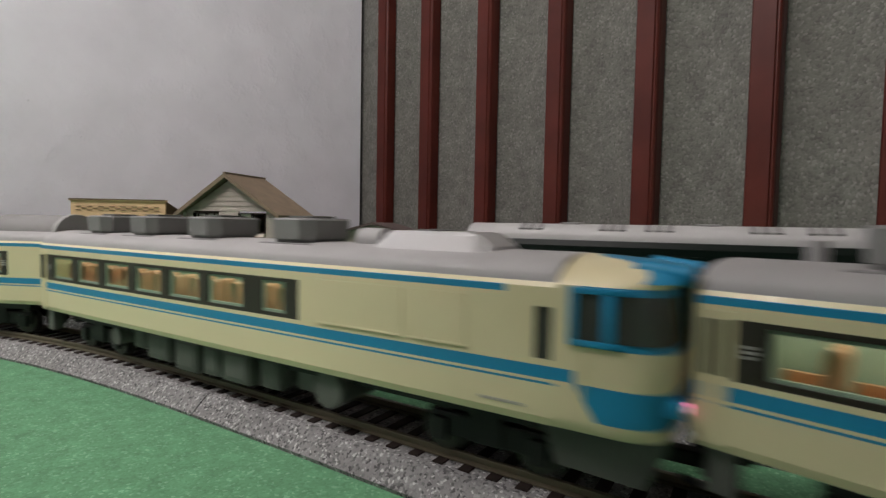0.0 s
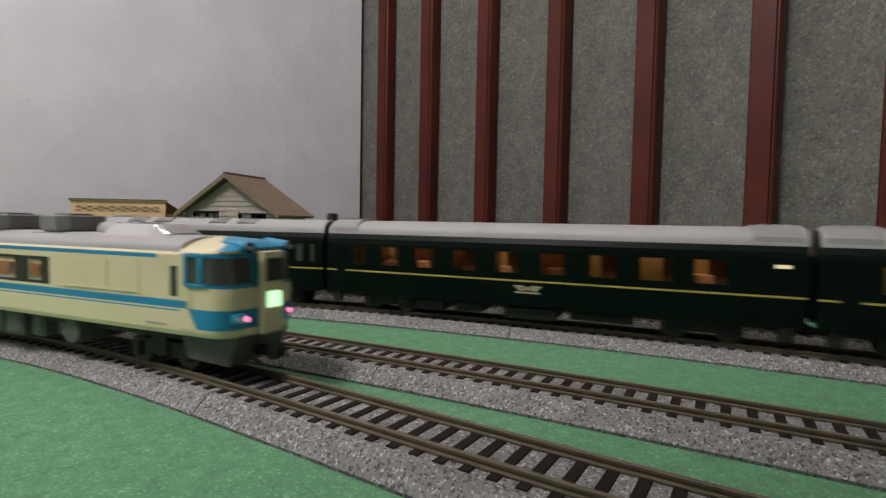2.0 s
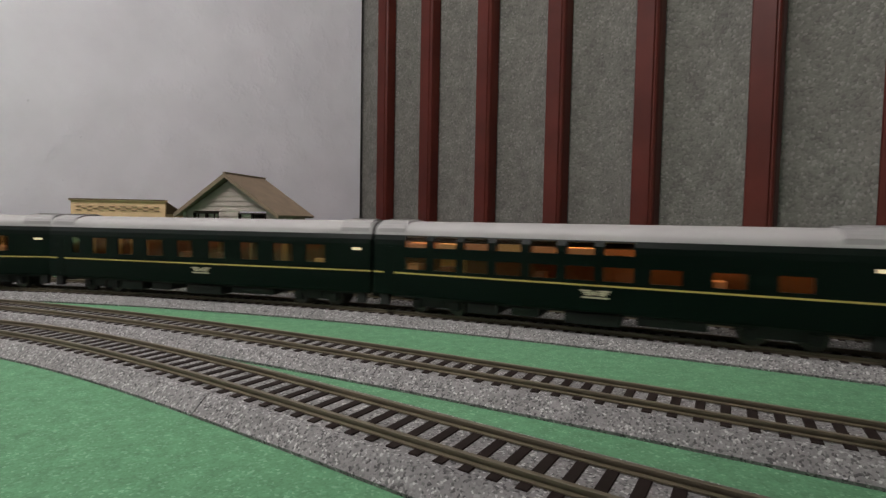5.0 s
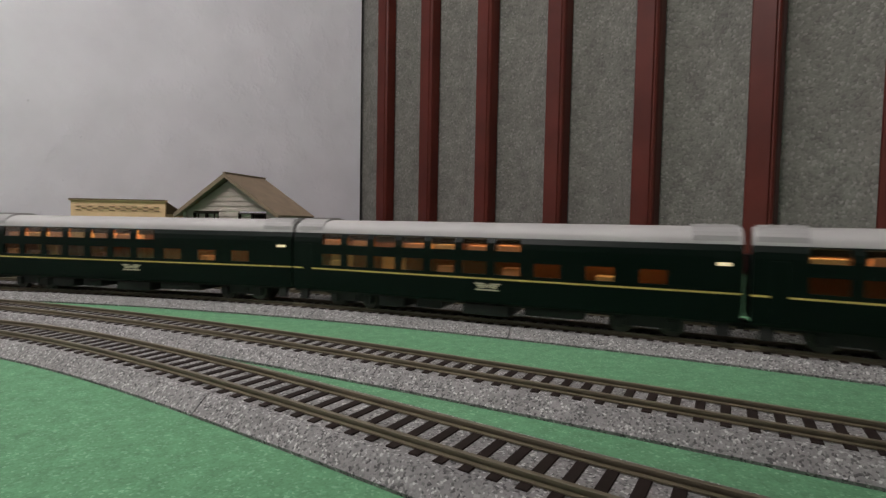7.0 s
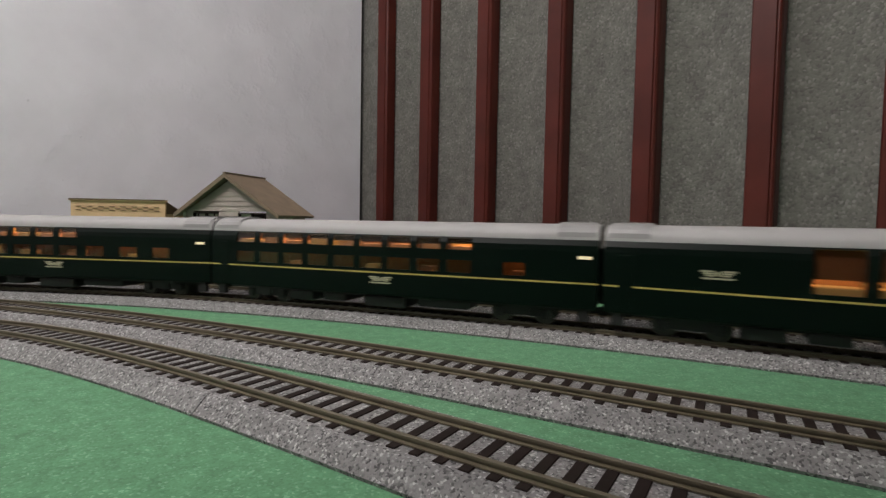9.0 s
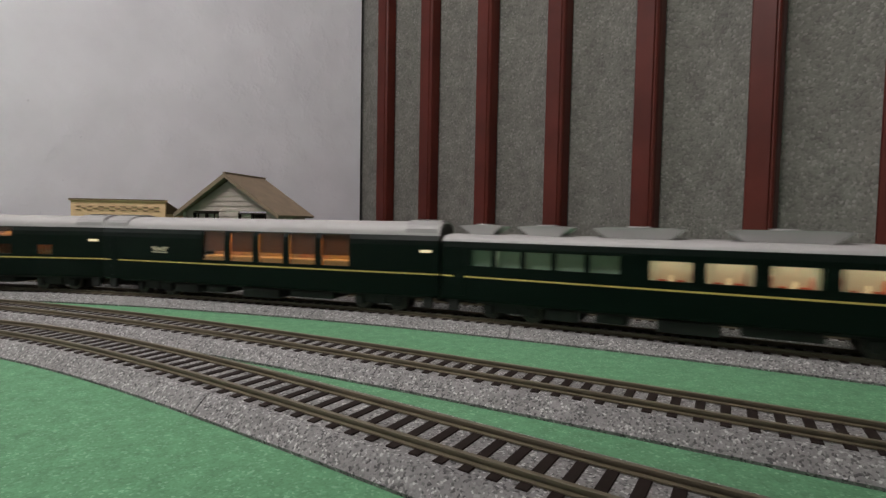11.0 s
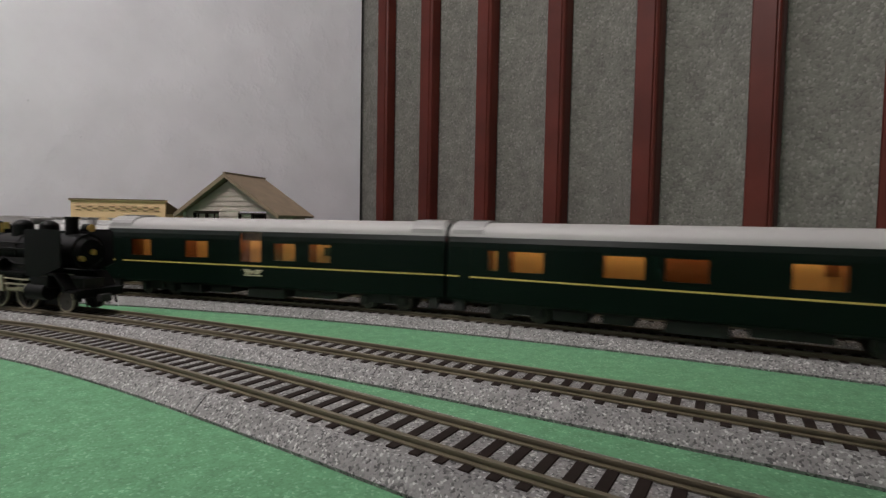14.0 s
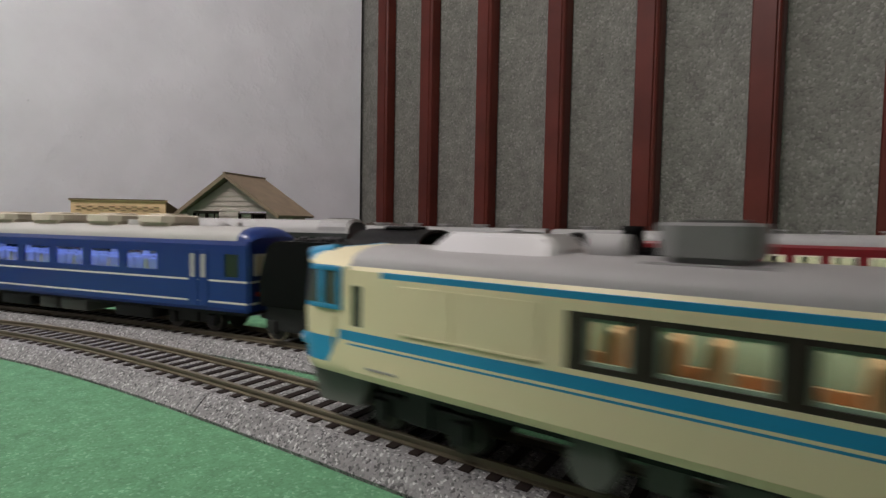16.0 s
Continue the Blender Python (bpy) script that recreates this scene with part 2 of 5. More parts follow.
def skin(prof, x0, x1, holes, bands, th, side=1, inner=None):
    """a car side: profile of (half width, height) from below upwards, with openings (xa, xb, za, zb) through it and paint bands (za, zb, slot)"""
    zs = sorted({round(z, 6) for _, z in prof} | {round(v, 6) for h in holes for v in h[2:]} | {round(v, 6) for b in bands for v in b[:2]})
    zs = [z for z in zs if prof[0][1] - 1e-9 <= z <= prof[-1][1] + 1e-9]
    xs = sorted({x0, x1} | {v for h in holes for v in h[:2]} | {v for b in bands for v in b[3:5]})
    width = lambda z: float(np.interp(z, [p[1] for p in prof], [p[0] for p in prof]))
    bm = bmesh.new()
    V = {(i, j, k): bm.verts.new((x, side * (width(z) - (th if k else 0)), z)) for i, x in enumerate(xs) for j, z in enumerate(zs) for k in (0, 1)}
    nx, nz = len(xs) - 1, len(zs) - 1
    full = {}
    for i in range(nx):
        for j in range(nz):
            cx, cz = (xs[i] + xs[i + 1]) / 2, (zs[j] + zs[j + 1]) / 2
            full[i, j] = not any(h[0] < cx < h[1] and h[2] < cz < h[3] for h in holes)
    for (i, j), ok in full.items():
        if not ok:
            continue
        cz = (zs[j] + zs[j + 1]) / 2
        cx = (xs[i] + xs[i + 1]) / 2
        mi = next((b[2] for b in bands if b[0] < cz < b[1] and (len(b) < 4 or b[3] < cx < b[4])), 0)
        fs = [(V[i, j, 0], V[i + 1, j, 0], V[i + 1, j + 1, 0], V[i, j + 1, 0]), (V[i, j, 1], V[i, j + 1, 1], V[i + 1, j + 1, 1], V[i + 1, j, 1])]
        for (a, b), (p, q) in (((i - 1, j), ((i, j), (i, j + 1))), ((i + 1, j), ((i + 1, j), (i + 1, j + 1))), ((i, j - 1), ((i, j), (i + 1, j))), ((i, j + 1), ((i, j + 1), (i + 1, j + 1)))):
            if not full.get((a, b), False):
                fs.append((V[p[0], p[1], 0], V[q[0], q[1], 0], V[q[0], q[1], 1], V[p[0], p[1], 1]))
        for k, f in enumerate(fs):
            bm.faces.new(f).material_index = inner if inner is not None and k == 1 else mi
    bmesh.ops.recalc_face_normals(bm, faces=bm.faces)
    for v in [v for v in bm.verts if not v.link_faces]:
        bm.verts.remove(v)
    return bm, width


# ---- the railway's lines: ovals round the camera ----
def lsl(p, a, q, b, R):
    c1 = (p[0] - R * math.sin(a), p[1] + R * math.cos(a))
    c2 = (q[0] - R * math.sin(b), q[1] + R * math.cos(b))
    dx, dy = c2[0] - c1[0], c2[1] - c1[1]
    th = math.atan2(dy, dx)
    t1, t2 = (th - a) % (2 * math.pi), (b - th) % (2 * math.pi)
    pts = [(c1[0] + R * math.sin(a + t1 * i / 200), c1[1] - R * math.cos(a + t1 * i / 200)) for i in range(1, 200)]
    pts += [(c1[0] + R * math.sin(th) + dx * i / 100, c1[1] - R * math.cos(th) + dy * i / 100) for i in range(101)]
    return pts + [(c2[0] + R * math.sin(th + t2 * i / 200), c2[1] - R * math.cos(th + t2 * i / 200)) for i in range(1, 200)]


def route(poly, xr, xl, R, ext, shift=0.0, bend=0.0):
    xs = np.linspace(xr, xl, 241)
    ys, m = np.polyval(poly, xs), np.polyval(np.polyder(poly), xs)
    k = np.hypot(1, m)
    pts = [(x - shift * d / q, y + shift / q) for x, y, d, q in zip(xs, ys, m, k)]
    b, a = math.pi + math.atan(m[0]), math.pi + math.atan(m[-1])
    if bend:
        c = (pts[0][0] - bend * math.sin(b), pts[0][1] + bend * math.cos(b))
        st = [(c[0] + bend * math.sin(b - ext / bend * i / 40), c[1] - bend * math.cos(b - ext / bend * i / 40)) for i in range(40, 0, -1)]
        b -= ext / bend
    else:
        st = [(pts[0][0] - math.cos(b) * ext * i / 40, pts[0][1] - math.sin(b) * ext * i / 40) for i in range(40, 0, -1)]
    pts = pts + lsl(pts[-1], a, st[0], b, R) + st
    P = np.array(pts + pts[:1])
    return P, np.r_[0, np.cumsum(np.hypot(*np.diff(P, axis=0).T))]


LINE = {
    "near": route([2.27469, 0.0307, -0.64697, 0.13312], 0.055, -0.24, 0.44, 0.26, 0.0, 0.5),
    "middle": route([0.34328, -0.24906, -0.51816, 0.20235], 0.12, -0.295, 0.52, 0.30),
    "third": route([-0.44311, -0.39798, 0.31495], 0.2, -0.345, 0.66, 0.22),
    "far": route([-0.44311, -0.39798, 0.31495], 0.2, -0.345, 0.716, 0.22, 0.056),
}


def spot(line, s):
    P, S = LINE[line]
    s = s % S[-1]
    return Vector((float(np.interp(s, S, P[:, 0])), float(np.interp(s, S, P[:, 1]))))


def stand(line, s, half, ahead=1):
    """the pose of a car whose bogies ride at s +- half; ahead -1: it heads the other way"""
    a, b = spot(line, s - half), spot(line, s + half)
    d, c = (b - a) * ahead, (a + b) / 2
    return pose(c.x, c.y, RAIL, 0, 0, math.degrees(math.atan2(d.y, d.x)))


# ---- the room ----
K = (-0.241, 1.458)          # corner of the two walls in view
U, W = Vector((0.7071, -0.7071)), Vector((-0.7071, -0.7071))
FLOOR, CEIL, SIDE = -0.72, 1.68, 3.7
corner = [Vector(K), Vector(K) + U * SIDE, Vector(K) + U * SIDE + W * SIDE, Vector(K) + W * SIDE]


def room():
    wall = mesh_of(ring_wall(bmesh.new(), corner[0], corner[3], FLOOR, CEIL, -0.12), M_WALLPAPER)
    tagged(new("wall_west", wall), "pale grey embossed vinyl wallpaper on a plain wall", "wall", "", "structure")
    for name, a, b in (("wall_south", 3, 2), ("wall_east", 2, 1), ("wall_north", 1, 0)):
        bm = ring_wall(bmesh.new(), corner[a] - (U * 0 if name != "wall_north" else W * 0.10), corner[b] - (U * 0 if name != "wall_north" else W * 0.10), FLOOR, CEIL, -0.12)
        tagged(new(name, mesh_of(bm, M_PLASTER)), "plain off-white plaster wall closing the room", "wall", "", "structure")
    for name, z0, z1, m in (("floor", FLOOR - 0.05, FLOOR, M_FLOOR), ("ceiling", CEIL, CEIL + 0.05, M_PLASTER)):
        pts = [(c + (c - (corner[0] + corner[2]) / 2) * 0.08) for c in corner]
        bm = loft(bmesh.new(), [[(p.x, p.y, z) for p in pts] for z in (z0, z1)])
        tagged(new(name, mesh_of(bm, m)), "brown wooden floor" if name == "floor" else "off-white plaster ceiling", name, "", "structure")


def accordion_door():
    door = thing("accordion_door", "grey fabric accordion partition with red-brown wooden posts", "folding door")
    pitch, n = 0.1811, 19
    first = Vector((-0.183, 1.40))
    at = lambda d, out: first + U * d + W * out        # along the door, out towards the room
    where = [0.0168, 0.186, 0.3689, 0.5496, 0.7272, 0.9002, 1.0512] + [1.0512 + 0.176 * i for i in range(1, n - 5)]
    for i in range(-1, n):
        rows = []
        d0 = where[max(i, 0)] + 0.020
        gap = where[i + 1] - where[max(i, 0)] - 0.004
        for k in range(17):
            q = k / 16
            out = -0.005 - 0.026 * math.sin(math.pi * q) ** 0.8 - 0.004 * math.sin(2 * math.pi * q)
            p = at(d0 + gap * q, out)
            b = at(d0 + gap * q, out - 0.003)
            rows.append((p, b))
        if i == -1:
            rows = [(at(-0.112 + 0.116 * k / 4, -0.016 + 0.004 * k), at(-0.112 + 0.116 * k / 4, -0.019 + 0.004 * k)) for k in range(5)]
        bm = bmesh.new()
        loft(bm, [[(p.x, p.y, FLOOR + 0.02), (p.x, p.y, CEIL - 0.03), (b.x, b.y, CEIL - 0.03), (b.x, b.y, FLOOR + 0.02)] for p, b in rows])
        part("fabric_panel", bm, M_FABRIC, door, smooth=True)
    for i in range(n):
        bm = bmesh.new()
        d = where[i]
        prof = [(0.0, -0.012), (0.0, 0.016), (0.002, 0.0185), (0.031, 0.0185), (0.0325, 0.0155), (0.0345, 0.0155), (0.037, 0.013), (0.038, 0.007), (0.038, -0.012)]
        pts = [at(d + a, b) for a, b in prof]
        loft(bm, [[(p.x, p.y, z) for p in pts] for z in (FLOOR + 0.015, CEIL - 0.025)])
        part("post", bm, M_POST, door)
    a, b = at(-0.05, -0.035), at(n * pitch, -0.035)
    bm = ring_wall(bmesh.new(), a, b, CEIL - 0.03, CEIL, -0.05)
    part("head_rail", bm, M_POST, door, "brown head rail under the ceiling")


def table():
    t = thing("layout_table", "green flocked layout board on a plain wooden frame", "table")
    out = [(-1.25, -1.35), (0.86, -1.35), (0.86, 0.30), (0.38, 0.78), (-0.80, 0.74), (-1.25, 0.30)]
    bm = loft(bmesh.new(), [[(x, y, -0.018) for x, y in out], [(x, y, 0.0) for x, y in out]])
    part("board", bm, M_BOARD, t, "green flocked board")
    for x, y in ((-1.1, -1.2), (0.7, -1.2), (0.7, 0.2), (-0.75, 0.6), (0.3, 0.6), (-1.1, 0.2)):
        part("leg", bx(x - 0.03, x + 0.03, y - 0.03, y + 0.03, FLOOR, -0.018, bevel=0.003), M_TABLEWOOD, t)


def equipment_case():
    """unseen block added on the board beside the camera, only to shade the near corner"""
    c = thing("equipment_case", "unseen black block added on the board to shade the near corner", "case", m=pose(-0.100, -0.065, 0))
    part("shell", bx(-0.105, 0.105, -0.04, 0.04, 0.004, 0.60, bevel=0.006), M_BLACK, c)
    part("lid", bx(-0.108, 0.108, -0.043, 0.043, 0.60, 0.63, bevel=0.006), M_BLACK, c)
    for x in (-0.08, 0.08):
        for y in (-0.025, 0.025):
            part("foot", cyl(bmesh.new(), (x, y, 0), (x, y, 0.005), 0.008), M_BLACK, c)
    part("handle", bx(-0.035, 0.035, -0.006, 0.006, 0.63, 0.645, bevel=0.004), M_BLACK, c)


# ---- tracks ----
def sweep(line, s0, s1, prof, step=0.012):
    n = max(2, int((s1 - s0) / step))
    rings = []
    for i in range(n + 1):
        s = s0 + (s1 - s0) * i / n
        p = spot(line, s)
        d = (spot(line, s + 0.002) - spot(line, s - 0.002)).normalized()
        nrm = Vector((-d.y, d.x))
        rings.append([(p.x + nrm.x * y, p.y + nrm.y * y, z) for y, z in prof])
    bm = bmesh.new()
    loft(bm, rings)
    return bm


BED = [(-0.0206, 0.0), (-0.0209, 0.0011), (-0.0158, 0.0056), (-0.0150, 0.0060), (0.0150, 0.0060), (0.0158, 0.0056), (0.0209, 0.0011), (0.0206, 0.0)]


def rail_profile(y):
    z = RAIL
    h = [(-0.0013, z - 0.0022), (-0.0013, z - 0.0018), (-0.0003, z - 0.0016), (-0.0003, z - 0.0009), (-0.00068, z - 0.0008), (-0.00068, z - 0.0001), (-0.00055, z), (0.00055, z), (0.00068, z - 0.0001), (0.00068, z - 0.0008), (0.0003, z - 0.0009), (0.0003, z - 0.0016), (0.0013, z - 0.0018), (0.0013, z - 0.0022)]
    return [(y + a, b) for a, b in h]


def track(line, joint, label, seen0, seen1):
    t = thing("railway_track", label, "model track", "oval railway tracks")
    L = LINE[line][1][-1]
    n = round(L / 0.246)
    for i in range(n):
        a = joint + L / n * i
        part("roadbed", sweep(line, a + 0.0002, a + L / n - 0.0002, BED), M_BALLAST, t)
    for y in (-0.0085, 0.0085):
        part("rail", sweep(line, 0, L, rail_profile(y), 0.01), M_RAIL, t, smooth=False)
    tie = mesh_of(bx(-0.00148, 0.00148, -0.0128, 0.0128, 0.0050, 0.0064, bevel=0.0002), M_TIE)
    rest = bmesh.new()
    for i in range(int(L / 0.0072)):
        s = i * L / int(L / 0.0072)
        m = stand(line, s, 0.003)
        m.translation.z = 0
        if s < seen1 or s > L + seen0:
            part("sleeper", tie, None, t, at=m)
        else:
            vs = [m @ Vector(c) for c in ((-0.00175, -0.0128, 0.005), (0.00175, -0.0128, 0.005), (0.00175, 0.0128, 0.005), (-0.00175, 0.0128, 0.005), (-0.00175, -0.0128, 0.0064), (0.00175, -0.0128, 0.0064), (0.00175, 0.0128, 0.0064), (-0.00175, 0.0128, 0.0064))]
            bv = [rest.verts.new(v) for v in vs]
            for f in ((4, 5, 6, 7), (0, 1, 5, 4), (1, 2, 6, 5), (2, 3, 7, 6), (3, 0, 4, 7)):
                rest.faces.new([bv[k] for k in f])
    tagged(part("sleeper_rows", rest, M_TIE, t), kind="stuff")


# ---- rolling stock: parts shared by all cars ----
def wheel_mesh(r, face=M_WHEEL):
    bm = bmesh.new()
    cyl(bm, (0, -0.0014, 0), (0, 0.0010, 0), r, seg=20)
    cyl(bm, (0, 0.0010, 0), (0, 0.0016, 0), r + 0.0009, seg=20)
    cyl(bm, (0, -0.0019, 0), (0, -0.0014, 0), r * 0.3, seg=10)
    return mesh_of(bm, face, True)


WHEEL = wheel_mesh(0.0054)


def bogie(car, x, colour=M_BLACK, frame_z=0.0075):
    b = part("bogie", bx(-0.016, 0.016, -0.0105, -0.0090, 0.0040, 0.0098, bevel=0.0006), colour, car, at=pose(x, 0, 0))
    bm = bmesh.new()
    box(bm, -0.016, 0.016, 0.0090, 0.0105, 0.0040, 0.0098, bevel=0.0006)
    box(bm, -0.004, 0.004, -0.0115, 0.0115, 0.0045, 0.0115)
    for sx in (-0.0148, 0.0105):
        for sy in (-0.0118, 0.0102):
            box(bm, sx, sx + 0.0045, sy, sy + 0.0018, 0.0030, 0.0085, bevel=0.0004)
    part("side_frame", bm, colour, b)
    for wx in (-0.0122, 0.0122):
        for sy in (-1, 1):
            part("wheel", WHEEL, None, b, at=pose(wx, sy * 0.0078, 0.0054, 0, 0, 0 if sy < 0 else 180))
    return b


def roof(car, x0, x1, y0, z0, z1, material, n=14, th=0.0012):
    prof = []
    for i in range(n + 1):
        a = math.pi * i / n
        c, s = math.cos(a), math.sin(a)
        prof.append((y0 * math.copysign(abs(c) ** 0.75, c), z0 + (z1 - z0) * s ** 0.85))
    inner = [(y * 0.94, z - th) for y, z in reversed(prof)]
    bm = loft(bmesh.new(), [[(x, y, z) for y, z in prof + inner] for x in (x0, x1)])
    return part("roof", bm, material, car, smooth=True)


def end_wall(car, x, t, y, z0, prof_top, material, door=True, outward=1):
    """a car's end with its gangway"""
    ys = [(-y, z0), (y, z0)] + [(a, b) for a, b in prof_top]
    bm = loft(bmesh.new(), [[(xx, a, b) for a, b in ys] for xx in (x, x + t)])
    part("end_wall", bm, material, car)
    if door:
        g = bmesh.new()
        o = x + t if outward > 0 else x
        a, b = sorted((o, o + outward * 0.0022))
        box(g, a, b, -0.0068, -0.0052, z0 + 0.001, z0 + 0.029)
        box(g, a, b, 0.0052, 0.0068, z0 + 0.001, z0 + 0.029)
        box(g, a, b, -0.0068, 0.0068, z0 + 0.029, z0 + 0.0306)
        part("gangway", g, M_BLACK, car, "black gangway bellows frame")


def coupler(car, x, out):
    bm = bmesh.new()
    a, b = sorted((x - out * 0.006, x + out * 0.0045))
    box(bm, a, b, -0.0018, 0.0018, 0.0068, 0.0098, bevel=0.0004)
    c, d = sorted((x + out * 0.002, x + out * 0.0055))
    box(bm, c, d, -0.0034, 0.0034, 0.0060, 0.0105, bevel=0.0006)
    part("coupler", bm, M_BLACK, car)


def pane(car, width, xa, xb, za, zb, side, material, inset=0.0004, name="window_pane"):
    bm = bmesh.new()
    ya, yb = side * (width(za) - inset), side * (width(zb) - inset)
    t = side * 0.0005
    loft(bm, [[(x, ya, za), (x, yb, zb), (x, yb - t, zb), (x, ya - t, za)] for x in (xa, xb)])
    bmesh.ops.recalc_face_normals(bm, faces=bm.faces)
    ob = part(name, bm, material, car)
    ob.visible_shadow = False
    return ob


def shoulder(y, z0, z1, n=10):
    return [(y * math.copysign(abs(math.cos(math.pi * i / n)) ** 0.75, math.cos(math.pi * i / n)), z0 + (z1 - z0) * math.sin(math.pi * i / n) ** 0.85) for i in range(n + 1)]


def seat_mesh(material):
    bm = bmesh.new()
    box(bm, -0.0042, 0.0032, -0.0058, 0.0058, 0.0, 0.0056, bevel=0.0012)
    back = [(0.0022, 0.0030), (0.0034, 0.0132), (0.0042, 0.0142), (0.0056, 0.0138), (0.0060, 0.0126), (0.0050, 0.0030)]
    for y0, y1 in ((-0.0057, -0.0004), (0.0004, 0.0057)):
        loft(bm, [[(x, y, z) for x, z in back] for y in (y0, y1)])
    for sy in (-1, 1):
        box(bm, -0.0034, 0.0034, *sorted((sy * 0.0056, sy * 0.0068)), 0.0030, 0.0080, bevel=0.0005)
    bmesh.ops.recalc_face_normals(bm, faces=bm.faces)
    return mesh_of(bm, material, True)


SEAT, SEAT_PALE, SEAT_BLUE, SEAT_RED = (seat_mesh(m) for m in (M_SEAT, M_IVORY, M_NAVY, M_CHAIR))


def plain_box(name, car, x0, x1, y0, y1, z0, z1, material, bevel=0.0006, label=""):
    return part(name, bx(x0, x1, y0, y1, z0, z1, bevel=bevel), material, car, label, True)


# ---- cream and blue diesel railcars on the near line ----
def diesel_nose(car):
    """rounded cab: plan outlines stacked over the height"""
    zs = [0.0148, 0.0160, 0.0175, 0.0192, 0.0210, 0.0226, 0.0243, 0.0268, 0.0300, 0.0316, 0.0328, 0.0370, 0.0420, 0.0432, 0.0445, 0.0462, 0.0480, 0.0494, 0.0503, 0.0507]
    wid = lambda z: float(np.interp(z, [0.0148, 0.0165, 0.0432, 0.0445, 0.0462, 0.0480, 0.0494, 0.0503, 0.0507], [0.0170, 0.0178, 0.0178, 0.0170, 0.0150, 0.0118, 0.0080, 0.0040, 0.0006]))
    tip = lambda z: float(np.interp(z, [0.0148, 0.0300, 0.0432, 0.0440, 0.0448, 0.0470, 0.0480, 0.0494, 0.0507], [0.1266, 0.1278, 0.1258, 0.1262, 0.1284, 0.1282, 0.1262, 0.1208, 0.1100]))
    rows = []
    for z in zs:
        w, f = wid(z), tip(z)
        r = min(0.0085, w * 0.6)
        lean = 0.1098 + max(0.0, 0.0243 - z) * 0.65
        half = [(0.1060, w), (lean, w), (max(0.1130, lean + 0.001), w), (0.1165, w), (max(0.1168, min(0.1190, f - r)), w)] if z < 0.0500 else [(0.1060, w), (0.1065, w), (0.1070, w), (0.1080, w), (0.1085, w)]
        for k in range(1, 6):
            a = math.pi / 2 * k / 5
            half.append((f - r + r * math.sin(a), w - r * 0.8 + r * 0.8 * math.cos(a)))
        half += [(f + 0.0006, (w - r * 0.8) * 0.45)]
        zt = z if z < 0.0432 else 0.0432 + (z - 0.0432) * 0.72
        rows.append([(x, y, zt) for x, y in half] + [(x, -y, zt) for x, y in reversed(half)])
    bm = bmesh.new()
    V = [[bm.verts.new(p) for p in r] for r in rows]
    for a, b in zip(V, V[1:]):
        n = len(a) - 1
        for i in range(n):
            f = bm.faces.new((a[i], a[i + 1], b[i + 1], b[i]))
            z, k = f.calc_center_median().z, min(i, n - 1 - i)
            blue = (0.0175 < z < 0.0243 and k >= 1) or (0.0316 < z < 0.0432 and k >= 1) or (z > 0.0441 and k >= 5) or (0.0243 < z < 0.0268 and k == 0)
            f.material_index = 1 if blue else 0
    bm.faces.new(V[-1])
    part("cab_shell", bm, [M_CREAM, M_BLUE], car, "rounded cream cab with a blue window surround", True)
    # panes
    for sy in (-1, 1):
        g = bmesh.new()
        box(g, 0.1100, 0.1150, *sorted((sy * 0.0175, sy * 0.0180)), 0.0330, 0.0418)
        part("cab_side_window", g, G_DARK_SOLID, car)
        g = bmesh.new()
        r = 0.0085
        pts = []
        for k in range(0, 7):
            a = math.pi / 2 * k / 6.6
            pts.append((math.sin(a), math.cos(a)))
        ring = []
        for z in (0.0330, 0.0418):
            f, w = tip(z), 0.0178
            line = [(0.1172, w + 0.0002)] + [(f - r + (r + 0.0002) * s, w - r * 0.8 + (r * 0.8 + 0.0002) * c) for s, c in pts] + [(f + 0.0006, 0.0066)]
            ring.append([(x, sy * y, z) for x, y in line])
        loft(g, ring, cap=False, closed=False)
        part("windscreen", g, G_DARK_SOLID, car, smooth=True)
        g = bmesh.new()
        y0, y1 = sorted((sy * 0.0178, sy * 0.0185))
        for a, b, c, d in ((0.1086, 0.1100, 0.0318, 0.0430), (0.1150, 0.1172, 0.0330, 0.0418), (0.1100, 0.1190, 0.0318, 0.0330), (0.1100, 0.1190, 0.0418, 0.0430)):
            box(g, a, b, y0, y1, c, d, bevel=0.0002)
        part("cab_window_frame", g, M_BLUE, car, "raised blue cab window frame", True)
        g = bmesh.new()
        box(g, 0.1236, 0.1290, *sorted((sy * 0.0088, sy * 0.0146)), 0.0196, 0.0232, bevel=0.0010)
        pod = part("lamp_pod", g, M_BLUE, car, "blue lower lamp pod", True)
        g = cyl(bmesh.new(), (0.1286, sy * 0.0108, 0.0213), (0.1295, sy * 0.0108, 0.0213), 0.0010, seg=12)
        part("tail_lamp", g, L_TAIL, pod)
        g = cyl(bmesh.new(), (0.1286, sy * 0.0133, 0.0213), (0.1295, sy * 0.0133, 0.0213), 0.0011, seg=12)
        part("head_lamp", g, M_BRIGHT, pod)
        g = cyl(bmesh.new(), (0.1190, sy * 0.0098, 0.0462), (0.1290, sy * 0.0098, 0.0453), 0.0022, 0.0020, seg=14)
        top = part("roof_lamp_housing", g, M_BLUE, car, "blue roof headlamp housing", True)
        g = cyl(bmesh.new(), (0.1289, sy * 0.0098, 0.0453), (0.1297, sy * 0.0098, 0.0452), 0.0020, seg=14)
        part("lamp_ring", g, M_BLACK, top)
